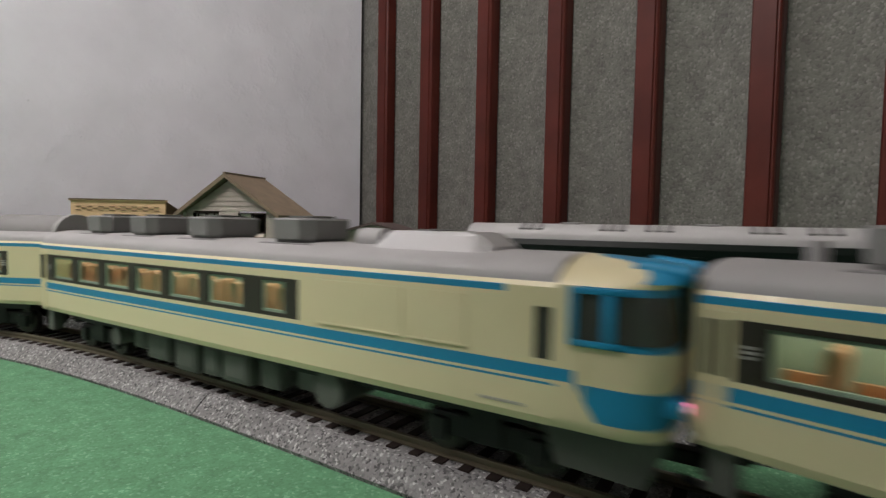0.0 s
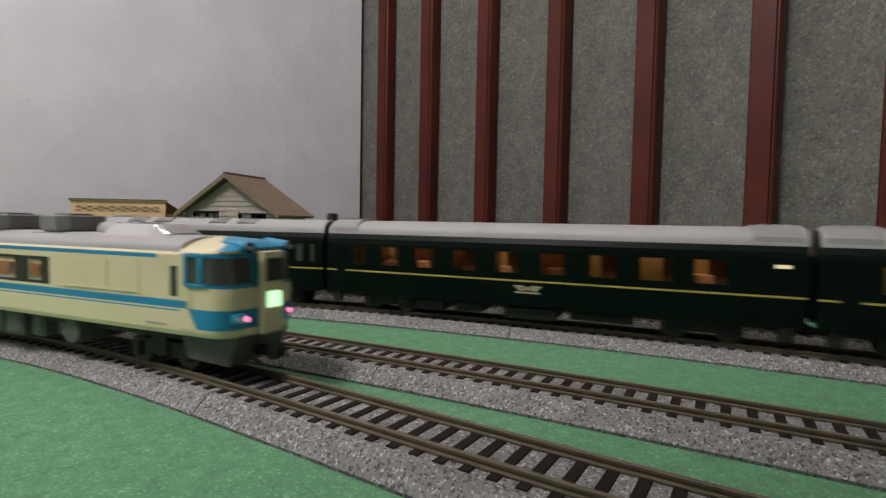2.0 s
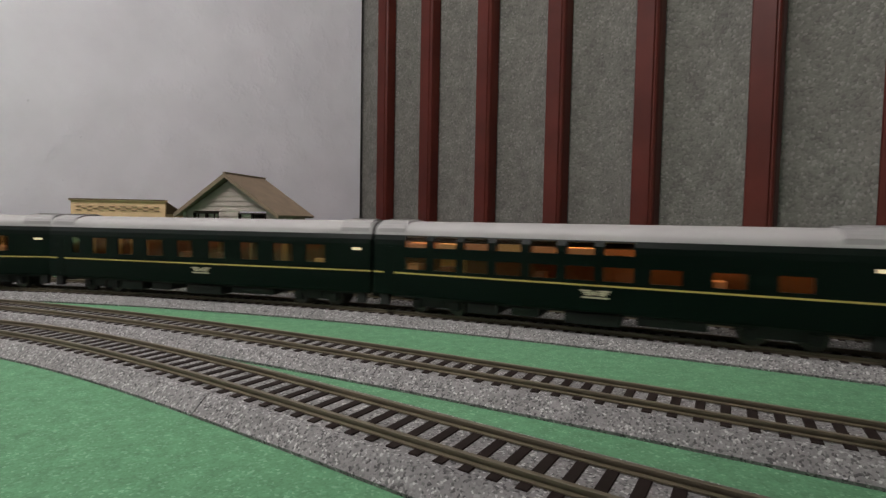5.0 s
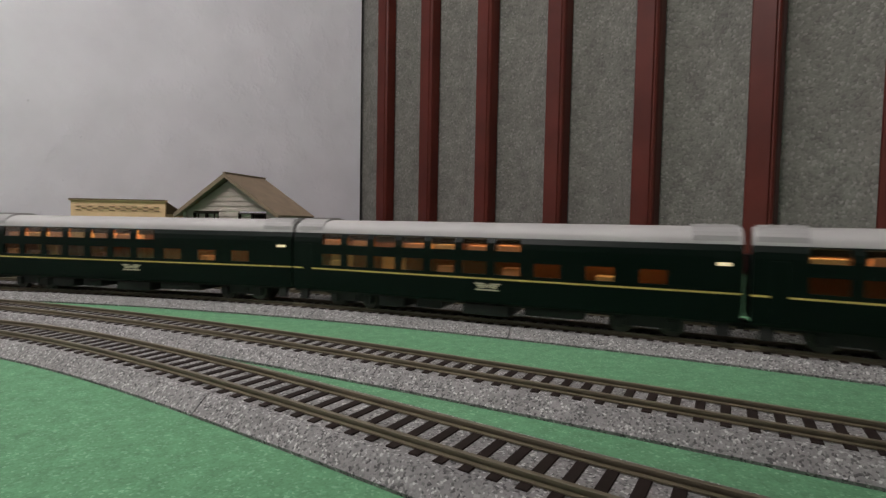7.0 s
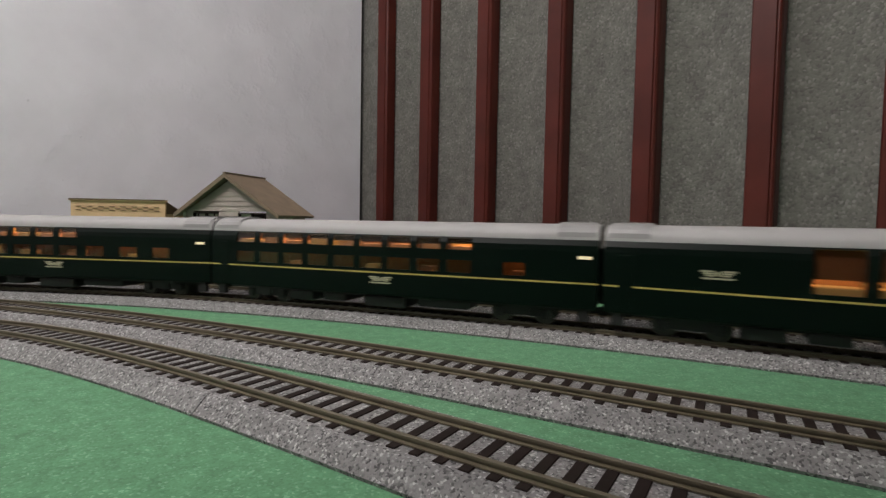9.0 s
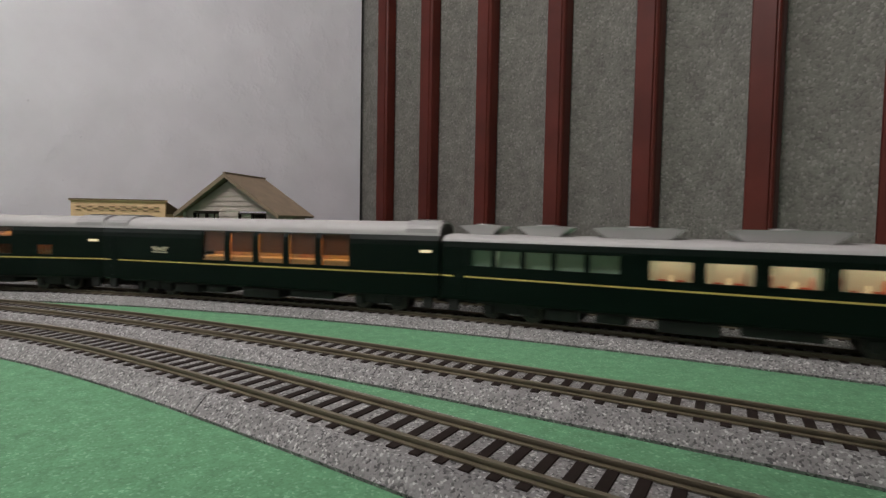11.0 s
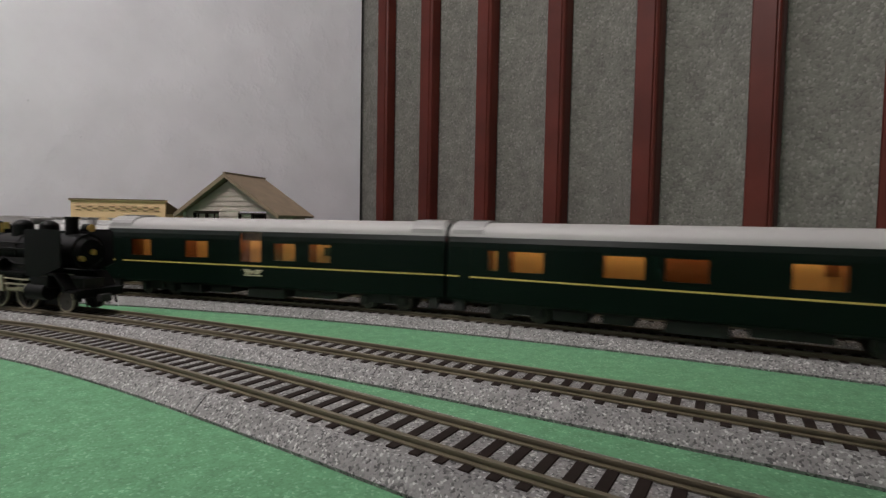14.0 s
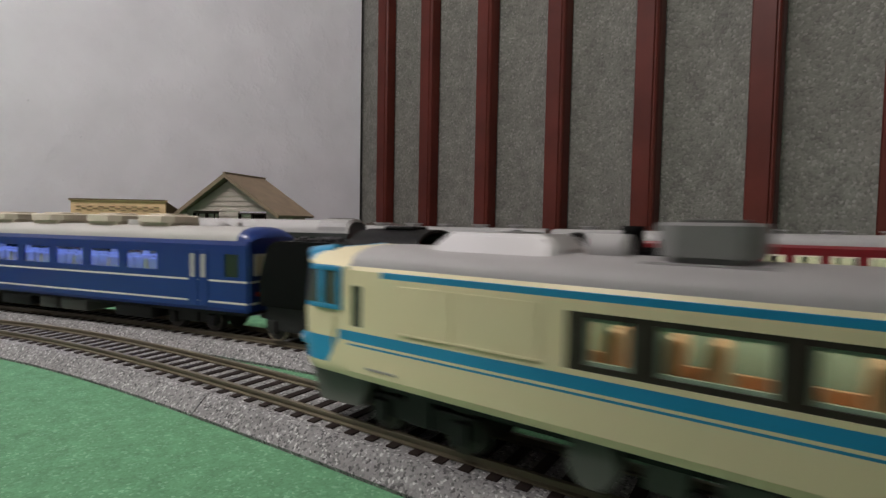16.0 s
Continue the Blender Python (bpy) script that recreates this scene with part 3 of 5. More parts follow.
        for dy in (-0.0008, 0.0008):
            g = cyl(bmesh.new(), (0.1296, sy * 0.0098 + dy, 0.0452), (0.1302, sy * 0.0098 + dy, 0.0452), 0.0008, seg=10)
            part("head_lamp", g, M_BRIGHT, top)
        g = bmesh.new()
        cyl(g, (0.1115, sy * 0.0181, 0.0215), (0.1115, sy * 0.0181, 0.0300), 0.0002, seg=6)
        part("handrail", g, M_CREAM, car)
    door = part("gangway_door", bx(0.1285, 0.1312, -0.0052, 0.0052, 0.0150, 0.0440, bevel=0.0008), M_CREAM, car, "cream nose gangway door", True)
    part("door_window", bx(0.1311, 0.1316, -0.0040, 0.0040, 0.0335, 0.0415), G_DARK_SOLID, door)
    part("head_sign", bx(0.1310, 0.1318, -0.0034, 0.0034, 0.0243, 0.0298, bevel=0.0003), L_HEAD, door, "lit pale green train sign")
    g = bmesh.new()
    loft(g, [[(0.102, y, 0.0150), (0.1055, y, 0.0060), (0.1225, y * 0.9, 0.0045), (0.1270, y * 0.9, 0.0150)] for y in (-0.0140, 0.0140)])
    part("snow_plough", g, M_UNDER, car, "grey skirt under the nose")
    g = bmesh.new()
    for y in (-0.006, 0.006):
        cyl(g, (0.1278, y, 0.0065), (0.1310, y, 0.0055), 0.0007, seg=8)
    part("air_hose", g, M_BLACK, car)
    coupler(car, 0.1290, 1)


G_PALE = mat("frosted_pane", (0.40, 0.46, 0.42), 0.3, 0, 0.05, 40)
G_DARK_SOLID = mat("dark_cab_glass", (0.060, 0.066, 0.056), 0.12, 0, 0.05, 40)


def diesel_car(cab=True, shift=0.0):
    label = "cream model diesel railcar with blue bands and grey roof" if cab else "cream middle railcar with blue bands and roof radiators"
    car = thing("diesel_railcar", label, "model train", "cream and blue diesel train")
    half = 0.127
    prof = [(0.0172, 0.0148), (0.0178, 0.0165), (0.0178, 0.0424), (0.0172, 0.0434)]
    xe = 0.106 if cab else half
    back = -0.1238 if cab else -half
    wins = [(0.0150 + 0.0213 * i, 0.0318 + 0.0213 * i) for i in range(6)] + [(0.1465, 0.1560)]
    bandx = (0.0096, 0.1616)
    if shift:
        wins, bandx = [(a + shift, b + shift) for a, b in wins[:6]] + [(0.1629, 0.1709)], (bandx[0] + shift, 0.1747)
    if not cab:
        wins = [(0.030 + 0.0217 * i, 0.0475 + 0.0217 * i) for i in range(9)]
        bandx = (0.0265, 0.2285)
    X = lambda e: e - half
    W0, W1 = 0.0290, 0.0378
    for side in (-1, 1):
        holes = [(X(bandx[0]), X(bandx[1]), 0.0279, 0.0388)]
        if cab:
            holes += [(X(0.2285), X(0.2322), 0.0280, 0.0385)]
        bands = [(0.0410, 0.0425, 1, back, 0.095 if cab else half), (0.0242, 0.0268, 1), (0.0231, 0.0236, 1)]
        bm, width = skin(prof, back, xe, holes, bands, 0.0009, side, 2)
        part("side_wall", bm, [M_CREAM, M_BLUE, M_PALEGREEN], car)
        bm, _ = skin([(0.0177, 0.0279), (0.0177, 0.0388)], X(bandx[0]), X(bandx[1]), [(X(a), X(b), W0, W1) for a, b in wins], [], 0.0007, side)
        part("window_band", bm, M_WINFRAME, car, "dark brown window band")
        for a, b in wins:
            pane(car, width, X(a), X(b), W0, W1, side, G_CLEAR, 0.0005)
            g = bmesh.new()
            y0, y1 = sorted((side * 0.0166, side * 0.0172))
            for q in ((X(a), X(a) + 0.0007, W0, W1), (X(b) - 0.0007, X(b), W0, W1), (X(a) + 0.0007, X(b) - 0.0007, W0, W0 + 0.0007), (X(a) + 0.0007, X(b) - 0.0007, W1 - 0.0007, W1)):
                box(g, q[0], q[1], y0, y1, q[2], q[3])
            part("window_frame", g, M_PALEGREEN, car)
        if cab:
            pane(car, width, X(0.2285), X(0.2322), 0.0280, 0.0385, side, G_DARK_SOLID, 0.0005)
            for a, b in (((0.1690, 0.1960), (0.1985, 0.2130)) if not shift else ((0.1800, 0.1990), (0.2010, 0.2160))):
                g = bmesh.new()
                y0, y1 = sorted((side * 0.0178, side * 0.01803))
                box(g, X(a), X(b), y0, y1, 0.0286, 0.0396)
                panel = part("equipment_panel", g, M_CREAM, car)
                y0, y1 = sorted((side * 0.0178, side * 0.01815))
                part("panel_ledge", bx(X(a), X(b), y0, y1, 0.0281, 0.0286), M_CREAM, panel)
            g = bmesh.new()
            y0, y1 = sorted((side * 0.0178, side * 0.01800))
            for q in range(9):
                box(g, 0.090 + q * 0.0011, 0.0907 + q * 0.0011, y0, y1, 0.0178, 0.0184)
            part("lettering", g, M_ROOFGREY, car, "tiny grey lettering")
        # folding door near the gangway end
        g = bmesh.new()
        y0, y1 = sorted((side * 0.0178, side * 0.0181))
        for q in (0.0040, 0.0066):
            box(g, X(q), X(q) + 0.0022, y0, y1, 0.0160, 0.0400)
        d = part("folding_door", g, M_CREAM, car)
        g = bmesh.new()
        y0, y1 = sorted((side * 0.0180, side * 0.0183))
        for q in (0.0044, 0.0070):
            box(g, X(q), X(q) + 0.0014, y0, y1, 0.0285, 0.0385)
        part("door_window", g, G_DARK_SOLID, d)
        y0, y1 = sorted((side * 0.0177, side * 0.0179))
        for k, w in enumerate((0.0012, 0.0018, 0.0014)):
            part("sign_bar", bx(X(bandx[0] + 0.0012), X(bandx[0] + 0.0018 + w), y0, y1, 0.0322 + k * 0.0009, 0.0327 + k * 0.0009), M_IVROOF, car, "small pale sign bar")
        part("light_bar", bx(-half + 0.008, X(bandx[1]), *sorted((side * 0.004, side * 0.011)), 0.0414, 0.0418), L_CREAM, car, "glowing interior light bar")
        for a, b in wins:
            c = (a + b) / 2
            for dx in (-0.0052, 0.0052):
                part("seat", SEAT, None, car, at=pose(X(c) + dx, side * 0.0104, 0.0212, 0, 0, 0 if cab and not shift else 180) @ Matrix.Diagonal((1.05, 0.70, 1.0, 1)))
    part("floor_pan", bx(back + 0.001, xe, -0.0165, 0.0165, 0.0202, 0.0212), M_PALEGREEN, car)
    # added pale panel stands in for the glow of the far-side windows
    part("aisle_screen", bx(X(bandx[0]), X(bandx[1]), -0.0004, 0.0004, 0.0212, 0.0412), M_PALEGREEN, car)
    part("inner_bulkhead", bx(X(bandx[1]) + 0.001, X(bandx[1]) + 0.002, -0.0165, 0.0165, 0.0212, 0.0430), M_IVORY, car)
    roof(car, back, xe, 0.0172, 0.0434, 0.0486, M_ROOFGREY)
    end_wall(car, back, 0.001, 0.0170, 0.0150, shoulder(0.0170, 0.0434, 0.0484), M_CREAM, True, -1)
    if cab:
        diesel_nose(car)
    else:
        end_wall(car, half - 0.001, 0.001, 0.0170, 0.0150, shoulder(0.0170, 0.0434, 0.0484), M_CREAM, True, 1)
        coupler(car, half, 1)
    coupler(car, back, -1)
    # roof equipment
    if cab:
        units = [(0.0250, 0.0420), (0.0585, 0.0755), (0.0960, 0.1135), (0.1442, 0.1616) if shift else (0.1390, 0.1570)]
    else:
        units = [(0.060, 0.083), (0.105, 0.128), (0.150, 0.173)]
    for a, b in units:
        g = bmesh.new()
        box(g, X(a) - 0.0018, X(b) + 0.0018, -0.0112, 0.0112, 0.0450, 0.0482, bevel=0.0005)
        eight = lambda z, k: [(x, y, z) for x, y in ((X(a) + k, -0.0070), (X(a) + 0.0035, -0.0104 + k), (X(b) - 0.0035, -0.0104 + k), (X(b) - k, -0.0070), (X(b) - k, 0.0070), (X(b) - 0.0035, 0.0104 - k), (X(a) + 0.0035, 0.0104 - k), (X(a) + k, 0.0070))]
        loft(g, [eight(0.0493, 0.0003), eight(0.0549, 0.0), eight(0.0555, 0.0006)])
        loft(g, [eight(0.0475, 0.0014), eight(0.0494, 0.0014)])
        u = part("air_conditioner", g, M_ACGREY, car, "grey eight-sided roof air conditioner")
        part("grille", bx(X(a) + 0.004, X(b) - 0.004, -0.005, 0.005, 0.0553, 0.0562, bevel=0.0003), M_UNDER, u)
    if cab:
        g = cyl(bmesh.new(), (X(0.1690), 0, 0.0494), (X(0.1770), 0, 0.0494), 0.0036, seg=18)
        part("roof_drum", g, M_SILVER, car, "grey drum on the roof", True)
        g = bmesh.new()
        sec = lambda x, w, h: [(x, -w, 0.0460), (x, -w * 0.72, h), (x, w * 0.72, h), (x, w, 0.0460)]
        loft(g, [sec(X(0.1800), 0.0105, 0.0488), sec(X(0.1840), 0.0110, 0.0526), sec(X(0.2090), 0.0110, 0.0526), sec(X(0.2150), 0.0100, 0.0488)])
        bmesh.ops.recalc_face_normals(g, faces=g.faces)
        bmesh.ops.bevel(g, geom=list(g.edges), offset=0.0009, segments=2, affect="EDGES")
        h = part("exhaust_housing", g, M_BRIGHT, car, "bright silver sloped roof housing")
        part("hatch", bx(X(0.1905), X(0.1960), -0.0055, 0.0055, 0.0526, 0.0530), M_ACGREY, h)
        g = cyl(bmesh.new(), (X(0.0170), 0.004, 0.0475), (X(0.0170), 0.004, 0.0525), 0.0018, seg=12)
        part("roof_ventilator", g, M_SILVER, car, "small roof ventilator", True)
    else:
        for x in (-0.100, 0.086):
            g = bmesh.new()
            arch = lambda x, r: [(x, r * math.cos(math.pi * i / 12), 0.0456 + r * 0.82 * math.sin(math.pi * i / 12)) for i in range(13)]
            loft(g, [arch(x - 0.018, 0.0120), arch(x + 0.018, 0.0120)])
            rad = part("roof_radiator", g, M_ACGREY, car, "arched roof radiator", True)
            g = bmesh.new()
            loft(g, [arch(x - 0.0195, 0.0126), arch(x - 0.0175, 0.0126)])
            part("arch_rim", g, M_SILVER, rad, smooth=True)
    # under the floor
    bogie(car, -0.088)
    bogie(car, 0.088)
    g = bx(-0.105, 0.100, -0.012, 0.012, 0.0115, 0.0150)
    part("underframe", g, M_BLACK, car)
    for a, b, w, z0 in ((0.0560, 0.0640, 0.0150, 0.0040), (0.0680, 0.0760, 0.0125, 0.0050), (0.0790, 0.0930, 0.0135, 0.0030), (0.0980, 0.1110, 0.0145, 0.0022), (0.1130, 0.1220, 0.0140, 0.0028), (0.1240, 0.1370, 0.0145, 0.0028), (0.1400, 0.1490, 0.0130, 0.0032), (0.1540, 0.1620, 0.0110, 0.0045), (0.1640, 0.1760, 0.0152, 0.0025)):
        if w > 0.0149:
            g = bmesh.new()
            cyl(g, ((X(a) + X(b)) / 2, -w, 0.0098), ((X(a) + X(b)) / 2, w, 0.0098), (b - a) * 0.42, seg=18)
            box(g, X(a) + 0.001, X(b) - 0.001, -w + 0.002, w - 0.002, 0.0100, 0.0150)
            part("fuel_tank", g, M_UNDER, car, "rounded grey underfloor tank", True)
        else:
            unit = plain_box("underfloor_box", car, X(a), X(b), -w, w, z0 + 0.0012, 0.0150, M_UNDER, 0.0009)
            for sy in (-1, 1):
                part("cover", bx(X(a) + 0.0014, X(b) - 0.0014, *sorted((sy * w, sy * (w + 0.0003))), z0 + 0.0032, 0.0128), M_UNDER, unit)
    for sy in (-1, 1):
        part("footstep", bx(back + 0.002, back + 0.007, *sorted((sy * 0.0125, sy * 0.0160)), 0.0060, 0.0150, bevel=0.0004), M_UNDER, car)
    return car


# ---- dark green sleeping-car train on the third line ----
def emblem(car, x, z, side, y=0.01805, k0=1.0):
    y0, y1 = sorted((side * y, side * (y + 0.00025)))
    e = part("emblem", cyl(bmesh.new(), (x, y0, z), (x, y1, z), 0.0011, seg=10), M_EMBLEM, car, "pale gold winged emblem")
    for k in (-1, 1):
        for dz, ln in ((0.0012, 0.0066), (0.0002, 0.0052), (-0.0008, 0.0040)):
            a, b = sorted((x + k * 0.0018 * k0, x + k * (0.0018 + ln) * k0))
            part("feather", bx(a, b, y0, y1, z + dz - 0.0004, z + dz + 0.0004), M_EMBLEM, e)
    part("scroll", bx(x - 0.0075 * k0, x + 0.0075 * k0, y0, y1, z - 0.0026, z - 0.0018), M_EMBLEM, e)


def sleeper_car(label, low=(), up=(), tall=(), square=(), lamp=None, badge=None, badge_z=0.0205, length=0.2575, kind="berths", tail=False, glow=L_WARM, patch=()):
    if kind == "berths":
        glow = L_DIM if square else L_WARM
    car = thing("sleeping_car", label, "model train", "dark green sleeping-car train")
    half = length / 2
    X = lambda d: half - d
    prof = [(0.0178, 0.0110), (0.0180, 0.0120), (0.0180, 0.0415), (0.0176, 0.0445), (0.0163, 0.0475)]
    eave = 0.0447 if kind == "diner" else 0.0475
    if kind == "diner":
        prof = prof[:3] + [(0.0172, eave)]
    zz = {"low": (0.0270, 0.0342), "up": (0.0402, 0.0468), "tall": (0.0272, 0.0468), "square": (0.0288, 0.0400)}
    if kind == "diner":
        zz["square"], zz["low"] = (0.0290, 0.0385), (0.0310, 0.0400)
    allw = [(b, a, *zz[k]) for k, ws in (("low", low), ("up", up), ("tall", tall), ("square", square)) for a, b in ws]
    for side in (-1, 1):
        bm, width = skin(prof, -half, half, [(X(a), X(b), z0, z1) for a, b, z0, z1 in allw], [(0.0241, 0.0250, 1)], 0.0009, side)
        part("side_wall", bm, [M_GREEN, M_GOLD], car)
        for a, b, z0, z1 in allw:
            pane(car, width, X(a), X(b), z0, z1, side, G_CLEAR if kind == "diner" else G_SMOKE)
        if lamp:
            y0, y1 = sorted((side * 0.0180, side * 0.0183))
            part("destination_sign", bx(X(lamp[1]), X(lamp[0]), y0, y1, 0.0374, 0.0390), L_SIGN, car, "lit destination sign")
        if badge:
            emblem(car, X(badge), badge_z, side, 0.01805, 0.62 if kind == "diner" else 0.9)
        y0, y1 = sorted((side * 0.006, side * 0.013))
        part("light_bar", bx(-half + 0.012, half - 0.012, y0, y1, eave + 0.0005, eave + 0.0009), glow, car, "glowing interior light bar")
        y0, y1 = sorted((side * 0.0178, side * 0.0182))
        part("door", bx(X(0.0145), X(0.0075), y0, y1, 0.0135, 0.0405, bevel=0.0001), M_GREEN, car)
    # inside: corridor wall pieces and berths
    rng = random.Random(int(length * 1e5) + len(allw) * 7 + len(label))
    for i, (a, b, z0, z1) in enumerate(allw):
        m = M_AMBER if (kind == "suite" or rng.random() < (0.75 if square else 0.12)) else M_DARKWOOD
        if kind == "salon":
            m = M_AMBER if i % 3 else M_SEAT
        if tail and (abs(b - 0.1175) < 1e-4 or b > 0.23):
            m = M_DARKWOOD
        if kind == "diner":
            m = M_PALEGREEN if (a, b) in [(q, p) for p, q in low] else M_IVORY
        y = 0.013 if kind == "diner" and m == M_PALEGREEN else (0.006 if kind != "salon" else 0.004)
        for side in (-1, 1):
            y0, y1 = sorted((side * y, side * (y - 0.0008)))
            part("inner_wall", bx(X(a) - 0.001, X(b) + 0.001, y0, y1, z0 - 0.002, z1 + 0.001), m, car)
            if kind == "berths" and rng.random() < (0.9 if z0 > 0.038 else 0.55):
                y0, y1 = sorted((side * 0.0065, side * 0.0150))
                upper = z0 > 0.038
                w = rng.uniform(0.7, 0.98) * (a - b) if upper else rng.uniform(0.35, 0.7) * (a - b)
                o = rng.uniform(0, a - b - w)
                part("berth", bx(X(a) + o, X(a) + o + w, y0, y1, z0 - 0.001, z0 + rng.uniform(0.0018, 0.0042), bevel=0.0004), rng.choice((M_AMBER, M_SEAT)) if upper else rng.choice((M_SEAT, M_DARKWOOD, M_AMBER)), car)
            if kind == "berths" and square:
                w = rng.uniform(0.15, 0.75) * (a - b)
                y0, y1 = sorted((side * 0.0118, side * 0.0124))
                # added dark panel imitates the window's fall from bright amber to dark
                part("bunk_partition", bx(X(a) - 0.0005, X(a) + w, y0, y1, z0 - 0.001, z1 + 0.0005), M_DARKWOOD, car)
            if kind == "berths" and z0 > 0.038:
                y0, y1 = sorted((side * 0.0138, side * 0.0143))
                # dark sheet imitates the grey reflection in the curved upper glass
                part("roof_blind", bx(X(a) - 0.001, X(b) + 0.001, y0, y1, z0 + rng.uniform(0.0024, 0.0038), 0.0475), M_WINFRAME, car, "dark sheet behind the upper pane")
            if kind == "diner" and m == M_IVORY:
                for dx in (0.003, -0.003):
                    part("dining_chair", SEAT_RED, None, car, at=pose((X(a) + X(b)) / 2 + dx * 1.5, side * 0.011, 0.0225, 0, 0, 0 if dx > 0 else 180) @ Matrix.Diagonal((0.7, 0.7, 0.8, 1)))
                g = bmesh.new()
                cyl(g, ((X(a) + X(b)) / 2, side * 0.0145, 0.0270), ((X(a) + X(b)) / 2, side * 0.0145, 0.0318), 0.0011, 0.0008, seg=10)
                part("table_lamp", g, L_SIGN, car, "small glowing table lamp")
                for e in (X(a) + 0.0012, X(b) - 0.0030):
                    part("curtain", bx(e, e + 0.0018, *sorted((side * 0.0150, side * 0.0165)), z0 - 0.001, z1), M_IVORY, car)
            if kind == "salon":
                part("lounge_seat", bx(X(a), X(b), *sorted((side * 0.006, side * 0.0155)), 0.0250, 0.0305, bevel=0.0008), M_AMBER, car)
            if kind in ("suite", "salon") and z1 > 0.045:
                y0, y1 = sorted((side * 0.0140, side * 0.0145))
                # suite: sheet imitates dark reflecting upper glass; salon: dark red blind
                part("roof_blind", bx(X(a) - 0.001, X(b) + 0.001, y0, y1, 0.0412 if kind == "suite" else 0.0335, 0.0475), M_WINFRAME if kind == "suite" else M_DARKWOOD, car, "dark sheet behind the upper pane")
            if tail and abs(b - 0.1685) < 1e-4:
                y0, y1 = sorted((side * 0.0062, side * 0.0070))
                part("wall_screen", bx(X(a) + 0.0005, X(a) + 0.0060, y0, y1, z0 + 0.0055, z1), M_DARKWOOD, car)
            if kind == "suite" and (b, a) in patch:
                y0, y1 = sorted((side * 0.0062, side * 0.0070))
                part("wall_screen", bx(X(a) + 0.0055, X(a) + 0.0105, y0, y1, z0 + 0.0035, z0 + 0.0090), M_BLACK, car)
    part("floor_pan", bx(-half + 0.001, half - 0.001, -0.0168, 0.0168, 0.0200, 0.0212), M_DARKWOOD, car)
    if kind in ("berths", "suite"):
        part("centre_partition", bx(-half + 0.002, half - 0.002, -0.0004, 0.0004, 0.0212, 0.0478), M_DARKWOOD, car)
    top = 0.0490 if kind == "diner" else 0.0560
    roof(car, -half, half, 0.0172 if kind == "diner" else 0.0163, eave, top, M_SILVER)
    if kind == "diner":
        for a, b, w in ((0.010, 0.030, 0.009), (0.046, 0.070, 0.010), (0.088, 0.126, 0.0115), (0.150, 0.192, 0.0115)):
            g = bmesh.new()
            ring = lambda x, k, z0, z1: [(x, -w * k, z0), (x, -w, z1), (x, w, z1), (x, w * k, z0)]
            loft(g, [ring(X(b) - 0.0025, 0.95, 0.0535, 0.0540), ring(X(b) + 0.0045, 0.7, 0.0482, 0.0545), ring(X(a) - 0.0045, 0.7, 0.0482, 0.0545), ring(X(a) + 0.0025, 0.95, 0.0535, 0.0540)])
            bmesh.ops.recalc_face_normals(g, faces=g.faces)
            u = part("air_conditioner", g, M_BRIGHT, car, "silver tray-shaped roof unit", False)
            g = cyl(bmesh.new(), ((X(a) + X(b)) / 2, 0, 0.0543), ((X(a) + X(b)) / 2, 0, 0.0552), min(0.0060, w * 0.6), seg=16)
            part("fan_cover", g, M_ROOFGREY, u, "dark grey fan cover")
        part("roof_walk", bx(X(0.205), X(0.035), -0.004, 0.004, 0.0485, 0.0493), M_ROOFGREY, car, "dark grey roof walkway")
        g = cyl(bmesh.new(), (X(0.2350), 0.003, 0.0480), (X(0.2350), 0.003, 0.0530), 0.0032, seg=14)
        part("roof_ventilator", g, M_SILVER, car, "round silver ventilator", True)
    else:
        for a, b in ((0.0015, 0.0215), (length - 0.0215, length - 0.0015)):
            prof2 = shoulder(0.0162, 0.0490, 0.0570, 12)
            g = loft(bmesh.new(), [[(x, y, z) for y, z in prof2] for x in (X(b), X(a))])
            e = part("roof_end_unit", g, M_ROOFLIGHT, car, "flat grey roof end unit")
            for k in range(3):
                part("rib", bx(X(b) + 0.004 + k * 0.005, X(b) + 0.0045 + k * 0.005, -0.009, 0.009, 0.0566, 0.0574), M_ROOFGREY, e)
    end_wall(car, half - 0.001, 0.001, 0.0172, 0.0120, shoulder(0.0160, eave, top - 0.0008), M_GREEN, True, 1)
    end_wall(car, -half, 0.001, 0.0172, 0.0120, shoulder(0.0160, eave, top - 0.0008), M_GREEN, not tail, -1)
    if tail:
        part("rear_window", bx(-half - 0.0008, -half, -0.0130, 0.0130, 0.0285, 0.0410), G_DARK_SOLID, car)
        for sy in (-1, 1):
            g = cyl(bmesh.new(), (-half - 0.0014, sy * 0.0150, 0.0248), (-half, sy * 0.0150, 0.0248), 0.0012, seg=12)
            part("tail_lamp", g, L_TAIL, car)
            g = cyl(bmesh.new(), (-half - 0.0060, sy * 0.0085, 0.0110), (-half, sy * 0.0085, 0.0110), 0.0016, seg=10)
            part("buffer", g, M_SILVER, car)
    coupler(car, half, 1)
    coupler(car, -half, -1)
    bogie(car, 0.088)
    bogie(car, -0.088)
    part("underframe", bx(-half + 0.004, half - 0.004, -0.013, 0.013, 0.0090, 0.0112), M_BLACK, car)
    for a, b, w, z0 in ((0.062, 0.080, 0.014, 0.0035), (0.088, 0.104, 0.0135, 0.0045), (0.118, 0.146, 0.0145, 0.0032), (0.154, 0.186, 0.0135, 0.0050)):
        plain_box("underfloor_box", car, X(b), X(a), -w, w, z0, 0.0095, M_BLACK, 0.0006)
